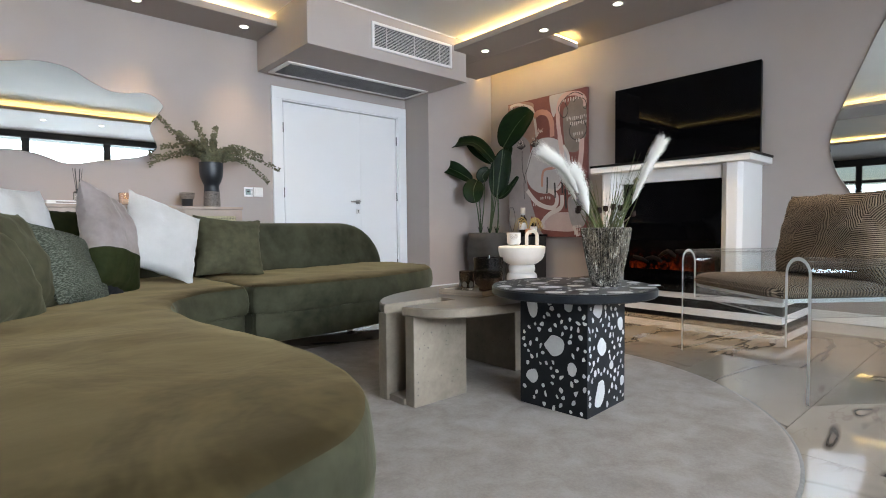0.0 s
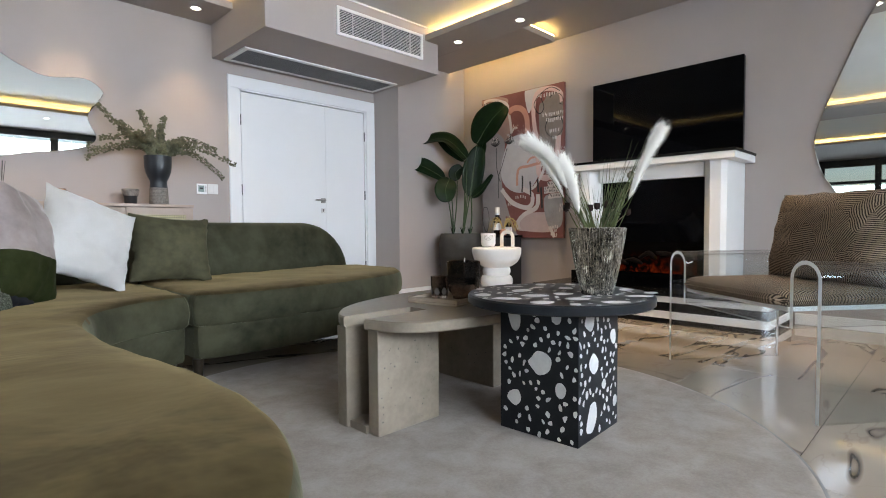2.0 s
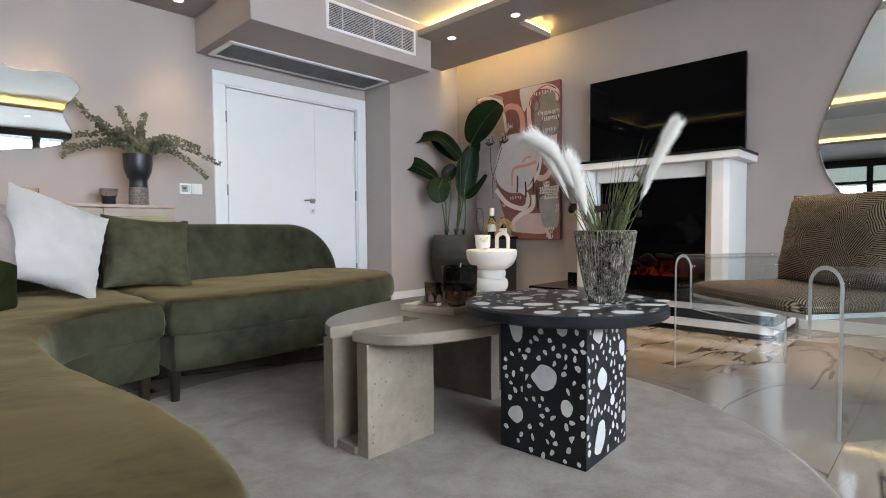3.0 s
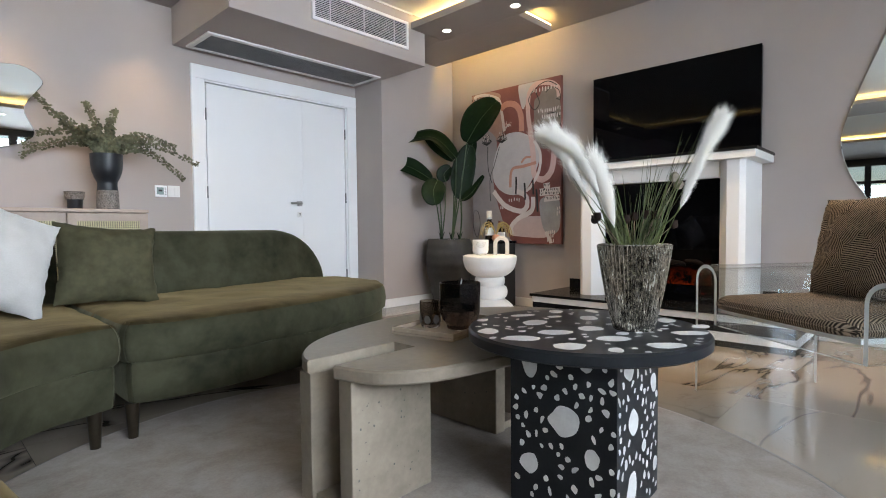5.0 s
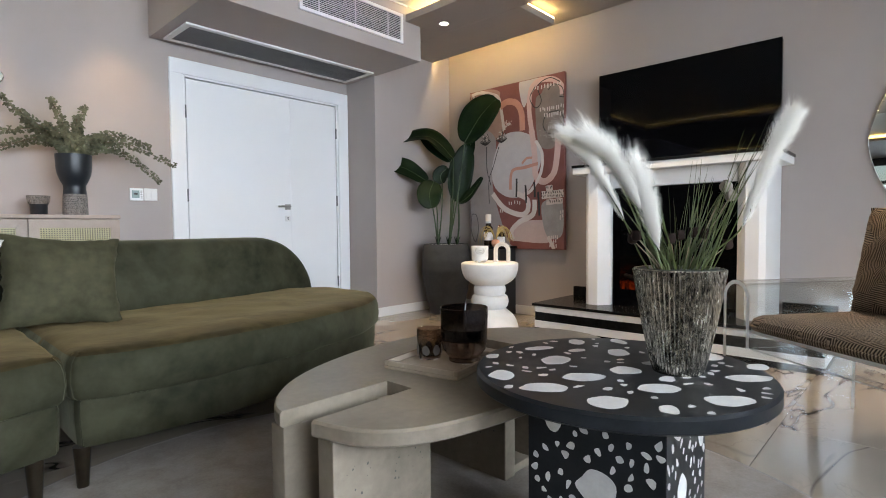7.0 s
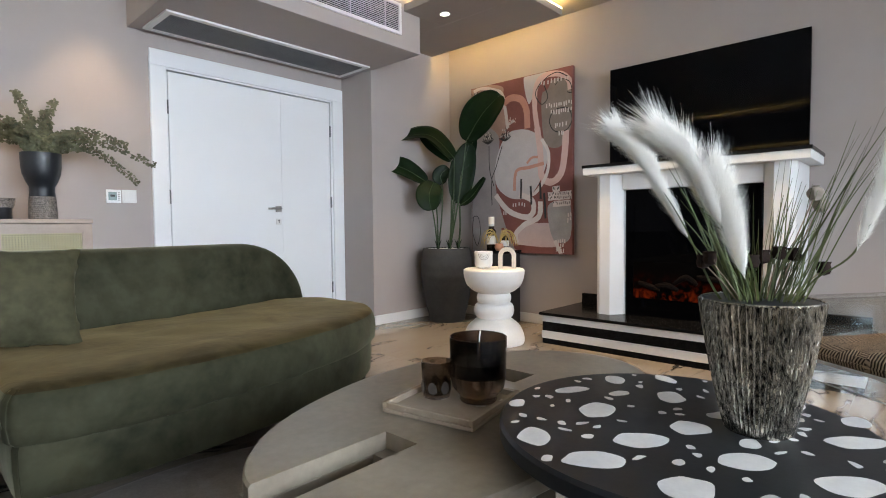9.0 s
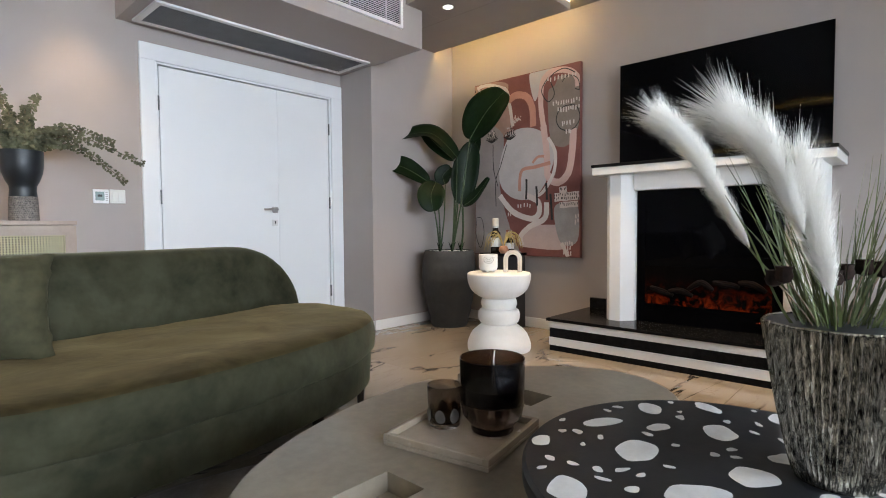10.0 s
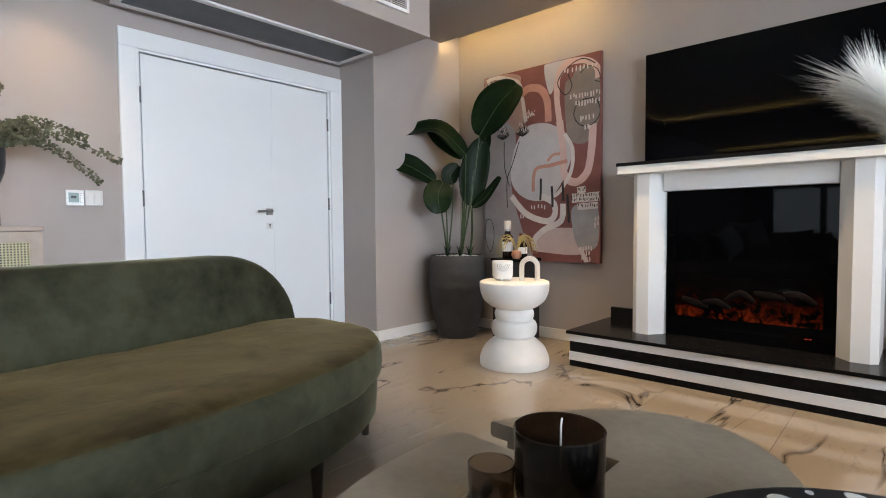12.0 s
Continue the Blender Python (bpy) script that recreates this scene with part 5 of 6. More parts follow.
tall_vase()
cup = thing("small_pot", "small black pot with zigzag carved rim on the sideboard", "pot", (1.395, 4.925, SBZ))
part("body", lathe([(0.040, 0.0), (0.043, 0.004), (0.045, 0.06), (0.047, 0.066), (0.047, 0.068)], 36), CERAMICBLACK, cup, smooth=True)
part("carved_rim", lathe([(0.049, 0.068), (0.052, 0.07), (0.060, 0.118), (0.0605, 0.121), (0.056, 0.121), (0.046, 0.07), (0.0, 0.068)], 36), CARVED, cup, "carved brown rim", True)
zz = bmesh.new()
pts = []
for i in range(49):
    a = 2 * math.pi * i / 48
    r, z = (0.0545, 0.080) if i % 2 else (0.0592, 0.108)
    pts.append((r * math.cos(a) * 1.012, r * math.sin(a) * 1.012, z))
part("zigzag_line", tube(pts, 0.0011, 5, zz), CHIPPED, cup, "pale zigzag line")
am = thing("candle_glass", "amber and clear marbled candle glass on the sideboard", "candle holder", (0.92, 4.80, SBZ))
part("glass", lathe([(0.042, 0), (0.046, 0.003), (0.050, 0.095), (0.048, 0.096), (0.0455, 0.094), (0.042, 0.01), (0.0, 0.009)], 36), AMBER, am, smooth=True)
part("candle_wax", lathe([(0.041, 0.0105), (0.043, 0.045), (0.0, 0.044)], 28), CLAYWHITE, am)
df = thing("reed_diffuser", "glass reed diffuser with black sticks on the sideboard", "diffuser", (0.625, 4.86, SBZ + 0.0275))
part("bottle", lathe([(0.030, 0), (0.032, 0.003), (0.032, 0.06), (0.026, 0.07), (0.014, 0.074), (0.014, 0.086), (0.011, 0.086), (0.011, 0.07), (0.028, 0.056), (0.028, 0.006), (0, 0.005)], 28), GLASS, df, smooth=True)
part("label_bar", box(-0.014, 0.014, -0.0335, -0.0322, 0.02, 0.05), TRIM, df, "white label")
part("collar", lathe([(0.0155, 0.072), (0.0155, 0.092), (0.013, 0.092), (0.013, 0.0865)], 24), BLACKMATT, df)
for i in range(6):
    a = i * 1.05
    part("reed_stick", tube([(0.004 * math.cos(a), 0.004 * math.sin(a), 0.01), (0.03 * math.cos(a), 0.03 * math.sin(a) * 0.6, 0.24)], 0.0018, 6), BLACKMATT, df)
bk = thing("book", "closed white hardback book lying on the sideboard", "book", (0.545, 4.85, SBZ), 4)
part("pages", box(-0.125, 0.128, -0.088, 0.088, 0.003, 0.024), CLAYWHITE, bk)
part("cover", box(-0.13, 0.13, -0.092, 0.092, 0.024, 0.0272, bevel=0.001), WHITE, bk)
part("cover", box(-0.13, 0.13, -0.092, 0.092, 0.0, 0.003, bevel=0.001), WHITE, bk)
part("spine_bar", box(-0.07, 0.07, -0.0932, -0.0921, 0.009, 0.018), MAUVE, bk)


def eucalyptus():
    e = thing("eucalyptus_branches", "grey-green artificial eucalyptus branches in the black vase", "branches")
    root = Vector((1.56, 4.81, 1.16))
    rnd = random.Random(11)
    ends = [((1.80, 4.76, 1.415), (2.13, 4.716, 1.283)), ((1.78, 4.77, 1.37), (2.04, 4.747, 1.172)), ((1.74, 4.80, 1.46), (1.98, 4.74, 1.40)), ((1.42, 4.86, 1.42), (1.12, 4.98, 1.285)), ((1.36, 4.90, 1.50), (1.224, 5.05, 1.70)),
            ((1.60, 4.86, 1.48), (1.66, 4.97, 1.66)), ((1.52, 4.84, 1.5), (1.473, 4.927, 1.675)), ((1.42, 4.85, 1.46), (1.20, 4.93, 1.43)), ((1.44, 4.82, 1.44), (1.30, 4.80, 1.55)), ((1.5, 4.76, 1.42), (1.40, 4.70, 1.47)),
            ((1.62, 4.78, 1.40), (1.72, 4.70, 1.44)), ((1.46, 4.90, 1.40), (1.14, 5.02, 1.36)), ((1.57, 4.82, 1.42), (1.585, 4.80, 1.56))]
    for mid, end in ends:
        mouth = Vector((1.56 + rnd.uniform(-0.04, 0.04), 4.81 + rnd.uniform(-0.04, 0.04), 1.318))
        path = [Vector(p) for p in spline([tuple(root), tuple(mouth), mid, end], 9)]
        part("branch", tube(path, lambda u: 0.0032 * (1 - 0.7 * u) + 0.0006, 6), TWIG, e, "thin brown twig")
        lf = bmesh.new()
        k0 = 8
        for i in range(k0, len(path) - 1):
            d = (path[i + 1] - path[i]).normalized()
            prog = (i - k0) / (len(path) - 1 - k0)
            for rep in range(24 if prog < 0.55 else 15):
                side = Vector((rnd.gauss(0, 1), rnd.gauss(0, 1), rnd.gauss(0, 1)))
                side = (side - d * side.dot(d)).normalized()
                r = rnd.uniform(0.007, 0.0145) * (1.0 - 0.35 * prog)
                c = path[i] + (path[i + 1] - path[i]) * rnd.random() + side * (r + rnd.uniform(0.002, 0.026) * (1 - 0.5 * prog))
                nrm = (side * rnd.uniform(-0.3, 0.6) + Vector((rnd.uniform(-.6, .6), -0.75, rnd.uniform(-0.1, 0.9)))).normalized()
                a = nrm.cross(side).normalized()
                b = nrm.cross(a)
                mid_v = lf.verts.new(c - nrm * r * 0.18)
                ring = [lf.verts.new(c + a * r * 0.86 * math.cos(t) + b * r * math.sin(t) + nrm * r * 0.12 * math.cos(2 * t)) for t in [q * math.pi / 4 for q in range(8)]]
                for q in range(8):
                    lf.faces.new((mid_v, ring[q], ring[(q + 1) % 8]))
        tagged(part("leaves", lf, EUCA, e, "small round grey-green leaves", True), kind="stuff")
    return e


eucalyptus()


# ---------------------------------------------------------------- painting
TAUPE_PINK = surface("taupe_pink_paint", (0.34, 0.205, 0.165), (0.42, 0.26, 0.215), 9, 0.6, bump=0.25, fine=90)
MAUVE_GREY = surface("mauve_grey_paint", (0.27, 0.235, 0.235), (0.36, 0.315, 0.31), 5, 0.6, bump=0.25, fine=90)
PALE_GREY = surface("pale_grey_paint", (0.46, 0.42, 0.42), (0.54, 0.50, 0.50), 7, 0.6, bump=0.25, fine=90)
WARM_GREY = surface("warm_grey_paint", (0.19, 0.15, 0.125), (0.26, 0.21, 0.18), 8, 0.6, bump=0.25, fine=90)
COOL_GREY = surface("cool_grey_paint", (0.28, 0.26, 0.26), (0.38, 0.36, 0.36), 8, 0.6, bump=0.25, fine=90)
PALE_PINK = surface("pale_pink_paint", (0.48, 0.36, 0.345), (0.58, 0.45, 0.43), 8, 0.6, bump=0.25, fine=90)
PINK = surface("dusty_pink_paint", (0.56, 0.37, 0.33), (0.64, 0.45, 0.41), 8, 0.6, bump=0.25, fine=90)
SALMON = surface("salmon_paint", (0.47, 0.215, 0.155), (0.56, 0.28, 0.21), 8, 0.6, bump=0.25, fine=90)
CREAM_PAINT = surface("cream_paint", (0.58, 0.51, 0.48), (0.68, 0.61, 0.58), 10, 0.6, bump=0.3, fine=90)
MAROON = surface("maroon_paint", (0.165, 0.05, 0.042), (0.235, 0.085, 0.07), 6, 0.6, bump=0.3, fine=90)
INK = surface("black_paint", (0.012, 0.01, 0.01), (0.03, 0.026, 0.025), 12, 0.5, bump=0.2)
PY, PZ, PW, PH, PX = 4.368, 2.213, 1.088, 1.578, 4.872


def painting():
    CREAM = CREAM_PAINT
    p = thing("painting", "large abstract canvas in maroon, pink and grey", "painting")
    canvas = part("canvas", box(PX, PX + 0.036, PY - PW, PY, PZ - PH, PZ, bevel=0.002), MAROON, p, "maroon painted canvas")
    part("stretcher", box(PX + 0.0362, TVW - 0.001, PY - PW + 0.05, PY - 0.05, PZ - PH + 0.05, PZ - 0.05), CANVAS_EDGE, p)
    level = [0]

    def place(u, v, d):
        return (PX - d, PY - min(max(u, 0.004), 0.996) * PW, PZ - min(max(v, 0.003), 0.997) * PH)

    def blob(mat, ctrl):
        level[0] += 1
        d = 0.0003 + level[0] * 0.00005
        bm = bmesh.new()
        bm.faces.new([bm.verts.new(place(u, v, d)) for u, v in spline(ctrl, 6, True)])
        part("colour_field", bm, mat, canvas)

    def stroke(mat, w, ctrl):
        level[0] += 1
        d = 0.0003 + level[0] * 0.00005
        q = spline([(u * PW, v * PH) for u, v in ctrl], 8)
        bm = bmesh.new()
        pairs = []
        for i, c in enumerate(q):
            t = q[min(i + 1, len(q) - 1)] - q[max(i - 1, 0)]
            n = np.array((-t[1], t[0])) / (np.hypot(*t) or 1)
            k = w / 2 * (1 + 0.12 * noise.noise(Vector((i * 0.6, level[0] * 3.1, 0))))
            pairs.append([bm.verts.new(place(*((c + s * n * k) / (PW, PH)), d)) for s in (-1, 1)])
        for a, b in zip(pairs, pairs[1:]):
            bm.faces.new((a[0], a[1], b[1], b[0]))
        part("brush_stroke", bm, mat, canvas)

    blob(TAUPE_PINK, [(0.0, 0.005), (0.324, 0.022), (0.35, 0.101), (0.397, 0.273), (0.27, 0.329), (0.0, 0.306)])
    blob(MAUVE_GREY, [(0.0, 0.29), (0.297, 0.309), (0.264, 0.598), (0.376, 0.859), (0.441, 1.0), (0.0, 0.995)])
    blob(PALE_GREY, [(0.558, 0.008), (0.672, 0.003), (0.777, 0.008), (0.661, 0.105), (0.601, 0.155)])
    blob(PALE_GREY, [(0.376, 0.316), (0.528, 0.293), (0.672, 0.328), (0.775, 0.408), (0.764, 0.519), (0.625, 0.669), (0.428, 0.682), (0.278, 0.602), (0.27, 0.46)])
    blob(PALE_PINK, [(0.479, 0.935), (0.528, 0.843), (0.809, 0.83), (0.857, 0.868), (0.863, 0.957), (0.541, 0.953)])
    blob(COOL_GREY, [(0.782, 0.743), (0.895, 0.711), (0.984, 0.735), (0.979, 0.914), (0.835, 0.92)])
    blob(COOL_GREY, [(0.0, 0.879), (0.102, 0.862), (0.428, 0.963), (0.466, 0.995), (0.0, 1.0)])
    stroke(CREAM, 0.034, [(0.03, 0.022), (0.117, 0.01), (0.27, 0.042), (0.337, 0.072), (0.366, 0.149), (0.397, 0.273)])
    stroke(SALMON, 0.062, [(0.355, 0.129), (0.428, 0.105), (0.528, 0.124), (0.582, 0.189), (0.592, 0.292)])
    stroke(CREAM, 0.035, [(0.848, 0.926), (0.878, 0.964), (0.904, 0.998)])
    blob(WARM_GREY, [(0.727, 0.132), (0.783, 0.097), (0.838, 0.052), (0.965, 0.081), (0.998, 0.192), (0.99, 0.311), (0.944, 0.381), (0.881, 0.421), (0.783, 0.406), (0.738, 0.329)])
    stroke(PINK, 0.05, [(0.685, 0.297), (0.662, 0.18), (0.676, 0.068), (0.749, 0.023), (0.881, 0.028), (0.965, 0.068), (0.982, 0.124)])
    stroke(PINK, 0.06, [(0.944, 0.334), (0.934, 0.454), (0.902, 0.56), (0.816, 0.605), (0.727, 0.567), (0.715, 0.44), (0.685, 0.297)])
    stroke(CREAM, 0.05, [(0.266, 0.658), (0.399, 0.753), (0.574, 0.794), (0.646, 0.765), (0.634, 0.7), (0.513, 0.662)])
    stroke(CREAM, 0.05, [(0.715, 0.708), (0.699, 0.793), (0.562, 0.837), (0.475, 0.891), (0.488, 0.942)])
    stroke(CREAM, 0.03, [(0.727, 0.364), (0.79, 0.445), (0.776, 0.555), (0.681, 0.651), (0.61, 0.671)])
    stroke(SALMON, 0.03, [(0.463, 0.639), (0.483, 0.529), (0.61, 0.513), (0.749, 0.498)])
    stroke(SALMON, 0.022, [(0.586, 0.49), (0.634, 0.461), (0.692, 0.46)])
    stroke(INK, 0.008, [(0.727, 0.047), (0.669, 0.11), (0.727, 0.174), (0.783, 0.139), (0.749, 0.051), (0.86, 0.018), (0.965, 0.055)])
    stroke(INK, 0.008, [(0.827, 0.22), (0.799, 0.279), (0.849, 0.332), (0.944, 0.334), (0.996, 0.285), (0.965, 0.222), (0.881, 0.212), (0.827, 0.227)])
    stroke(INK, 0.007, [(0.849, 0.085), (0.902, 0.059), (0.975, 0.083), (0.996, 0.139), (0.955, 0.134)])
    stroke(INK, 0.02, [(0.53, 0.575), (0.53, 0.631), (0.525, 0.687)])
    stroke(INK, 0.02, [(0.622, 0.618), (0.628, 0.671), (0.629, 0.724)])
    stroke(INK, 0.02, [(0.711, 0.604), (0.716, 0.649), (0.718, 0.694)])
    stroke(INK, 0.02, [(0.749, 0.663), (0.758, 0.733), (0.763, 0.803)])
    stroke(INK, 0.008, [(0.197, 0.361), (0.202, 0.501), (0.247, 0.604)])
    stroke(INK, 0.008, [(0.338, 0.371), (0.274, 0.489), (0.225, 0.572), (0.227, 0.719)])
    stroke(CREAM, 0.07, [(0.785, 0.684), (0.892, 0.682), (0.994, 0.679)])
    stroke(CREAM, 0.05, [(0.827, 0.647), (0.892, 0.642)])
    stroke(CREAM, 0.05, [(0.831, 0.726), (0.986, 0.721)])
    stroke(PALE_GREY, 0.03, [(0.053, 0.079), (0.048, 0.03)])
    stroke(INK, 0.006, [(0.021, 0.782), (0.009, 0.879), (0.059, 0.961), (0.097, 0.878), (0.074, 0.791), (0.021, 0.782)])
    rnd = random.Random(3)
    # rows of short dabs
    dabs = ((0.776, 0.99, 0.18, 11, 0), (0.816, 0.99, 0.215, 9, 0), (0.849, 0.944, 0.29, 5, 0), (0.885, 0.924, 0.335, 3, 0), (0.727, 0.965, 0.05, 9, 0),
            (0.359, 0.417, 0.755, 4, 0), (0.45, 0.567, 0.71, 5, 0), (0.79, 0.99, 0.663, 13, 1), (0.794, 0.99, 0.685, 13, 1), (0.834, 0.89, 0.635, 4, 1), (0.838, 0.982, 0.715, 9, 1),
            (0.86, 0.934, 0.918, 5, 0), (0.864, 0.924, 0.942, 4, 0), (0.87, 0.924, 0.968, 4, 0), (0.965, 0.99, 0.775, 2, 0), (0.965, 0.99, 0.80, 2, 0), (0.009, 0.225, 0.03, 7, 1))
    for u0, u1, v, count, dark in dabs:
        for k in range(count):
            u = u0 + (u1 - u0) * k / (count - 1) + rnd.uniform(-0.005, 0.005)
            h = rnd.uniform(0.010, 0.014) if dark else rnd.uniform(0.016, 0.026)
            y = v + rnd.uniform(-0.004, 0.004)
            stroke(INK if dark else CREAM, 0.007 if dark else 0.011, [(u, y), (u + rnd.uniform(-0.003, 0.003), y + h)])
    # thistle heads: spread petals, then dots above
    for cu, cv, ink in ((0.191, 0.321, True), (0.373, 0.318, True), (0.437, 0.252, False)):
        for k in range(9 if ink else 0):
            a = radians(-170 + k * 20)
            stroke(INK, 0.008, [(cu, cv + 0.030), (cu + 0.035 * math.cos(a), cv + 0.022 + 0.012 * math.sin(a)), (cu + 0.062 * math.cos(a), cv + 0.012 + 0.03 * math.sin(a))])
        for k in range(30):
            a, r = rnd.uniform(-3.1, 0.0), rnd.uniform(0.008, 0.055)
            u, v = cu + r * math.cos(a), cv + r * 0.95 * math.sin(a)
            stroke(CREAM if k % 2 else (INK if ink else PINK), 0.008, [(u, v), (u + 0.002, v + 0.009)])
    return p


painting()


# ---------------------------------------------------------------- plant corner
POT = Vector((4.53, 4.40, 0))
RIGHT, AWAY = Vector((0.655, -0.756, 0)), Vector((0.756, 0.655, 0))


def corner_place(s, d, z):
    return POT + RIGHT * s + AWAY * d + Vector((0, 0, z))


def planter():
    p = thing("planter", "tall charcoal ribbed planter standing in the corner", "planter", tuple(POT))
    prof = spline([(0.148, 0.0), (0.162, 0.012), (0.195, 0.14), (0.232, 0.33), (0.244, 0.45), (0.238, 0.58), (0.222, 0.68)], 7)
    wob = [(r + 0.0028 * math.sin(z * 62), z) for r, z in prof]
    part("body", lathe(wob + [(0.217, 0.684), (0.209, 0.682), (0.208, 0.66), (0.205, 0.60)], 56), POTGREY, p, smooth=True)
    rnd = random.Random(4)
    peb = bmesh.new()
    for _ in range(200):
        a, r = rnd.uniform(0, 6.283), 0.195 * math.sqrt(rnd.random())
        m = Matrix.Translation((r * math.cos(a), r * math.sin(a), 0.668)) @ Matrix.Diagonal((1.2, 0.9, 0.7, 1))
        bmesh.ops.create_icosphere(peb, subdivisions=1, radius=rnd.uniform(0.009, 0.015), matrix=m)
    tagged(part("pebbles", peb, PEBBLE, p, "white pebbles"), kind="stuff")
    part("soil", lathe([(0.204, 0.60), (0.204, 0.662), (0.0, 0.664)], 36), BLACKMATT, p)


def big_leaf(parent, base, mid, tip, width, face, curl=0.25):
    """A paddle leaf along three points; face: the way its upper side looks."""
    path = [Vector(q) for q in spline([tuple(base), tuple(mid), tuple(tip)], 9)]
    n = len(path)
    bm = bmesh.new()
    cols = []
    face = Vector(face)
    rnd = random.Random(int(1000 * abs(tip[2])))
    for i, p in enumerate(path):
        t = i / (n - 1)
        d = (path[min(i + 1, n - 1)] - path[max(i - 1, 0)]).normalized()
        side = d.cross(face).normalized()
        up = side.cross(d).normalized()
        w = width / 2 * (math.sin(math.pi * min(1, t * 0.93 + 0.035)) ** 0.62)
        row = []
        for k in range(-4, 5):
            f = k / 4
            wave = 0.006 * math.sin(9 * t + 2 * f) * abs(f) + rnd.uniform(-0.0012, 0.0012)
            row.append(bm.verts.new(p + side * w * f + up * (curl * w * f * f + wave)))
        cols.append(row)
    for a, b in zip(cols, cols[1:]):
        for k in range(8):
            bm.faces.new((a[k], a[k + 1], b[k + 1], b[k]))
    ob = part("leaf", bm, LEAF, parent, smooth=True)
    mod = ob.modifiers.new("thickness", "SOLIDIFY")
    mod.thickness = 0.0015
    part("midrib", tube([q + face.normalized() * 0.001 for q in path], lambda u: 0.0042 * (1 - 0.8 * u), 6), STEM, ob, smooth=True)
    return ob


def strelitzia():
    p = thing("bird_of_paradise_plant", "glossy dark green broad-leaved artificial plant in the planter", "plant")
    look_back = -AWAY
    C = corner_place
    clumps = {"a": C(-0.08, 0.02, 0.66), "b": C(0.03, -0.03, 0.66), "c": C(0.11, 0.03, 0.66)}
    rows = [("b", (0.19, -0.10, 1.66), (0.34, -0.12, 1.90), (0.50, -0.12, 2.07), 0.36, (-0.25, -0.9, 0.45)),
            ("b", (0.08, 0.0, 1.52), (-0.16, 0.02, 1.74), (-0.50, 0.08, 1.71), 0.21, (0, -0.75, 0.85)),
            ("b", (0.05, 0.03, 1.50), (-0.12, 0.09, 1.66), (-0.25, 0.10, 1.80), 0.14, (0, -0.95, 0.1)),
            ("a", (-0.18, -0.02, 1.30), (-0.38, -0.04, 1.42), (-0.585, -0.02, 1.49), 0.20, (0, -0.85, 0.55)),
            ("a", (-0.11, -0.08, 1.29), (-0.15, -0.16, 1.17), (-0.13, -0.17, 1.03), 0.24, (0, -1.0, 0.15)),
            ("a", (-0.03, 0.02, 1.28), (-0.05, 0.03, 1.36), (0.02, 0.05, 1.44), 0.16, (0, -1, -0.1)),
            ("c", (0.12, 0.02, 1.10), (0.14, 0.03, 1.36), (0.22, 0.05, 1.66), 0.25, (0.2, -1, 0.1)),
            ("c", (0.13, -0.02, 1.08), (0.24, -0.04, 1.16), (0.36, -0.06, 1.33), 0.10, (-0.45, -0.8, 0.4)),
            ("b", (0.10, 0.04, 1.40), (0.20, 0.08, 1.55), (0.27, 0.10, 1.72), 0.15, (-0.3, -0.95, 0.0))]
    for clump, b, m, t, w, f in rows:
        base = C(*b)
        face = RIGHT * f[0] - look_back * f[1] + Vector((0, 0, f[2]))
        foot = clumps[clump]
        part("stalk", tube(spline([tuple(foot), tuple(foot.lerp(base, 0.5) + (foot - base).normalized().cross(AWAY) * 0.012), tuple(base)], 8), lambda u: 0.0085 * (1 - 0.55 * u), 8), STEM, p, "green stalk", True)
        big_leaf(p, base, C(*m), C(*t), w, face)
    for foot in clumps.values():
        for k in range(4):
            a = k * 1.57 + 0.4
            q = foot + Vector((0.035 * math.cos(a), 0.035 * math.sin(a), 0.10))
            part("sheath", tube([tuple(foot + Vector((0, 0, 0.005))), tuple(foot.lerp(q, 0.6) + Vector((0, 0, 0.012))), tuple(q)], lambda u: 0.008 * (1 - u) + 0.001, 6), LEAF, p, "dark green sheath", True)


planter()
strelitzia()


# ---------------------------------------------------------------- white stool and black stand
ST = (4.076, 3.503)
stool = thing("plaster_side_table", "white plaster side table turned in stacked rounded rings", "side table", (*ST, 0))
prof = spline([(0.236, 0.0), (0.24, 0.02), (0.236, 0.06), (0.205, 0.125), (0.150, 0.172), (0.128, 0.186)], 5)[:-1] + spline([(0.128, 0.186), (0.148, 0.205), (0.158, 0.245), (0.148, 0.283), (0.126, 0.298)], 5)[:-1] \
    + spline([(0.126, 0.298), (0.132, 0.315), (0.136, 0.338), (0.130, 0.362), (0.122, 0.372)], 5)[:-1] + spline([(0.122, 0.372), (0.165, 0.392), (0.212, 0.432), (0.236, 0.49), (0.240, 0.538), (0.234, 0.55), (0.225, 0.554)], 5)
prof = [(0.96 * r, 1.014 * z) for r, z in prof]
cuts = [0] + [i for i in range(1, len(prof) - 1) if prof[i][0] < prof[i - 1][0] and prof[i][0] <= prof[i + 1][0]] + [len(prof) - 1]
for i, nm in zip(range(len(cuts) - 1), ("foot", "lower_ring", "upper_ring", "bowl_top")):
    part(nm, lathe(prof[cuts[i]:cuts[i + 1] + 1], 64), CLAYWHITE, stool, smooth=True)

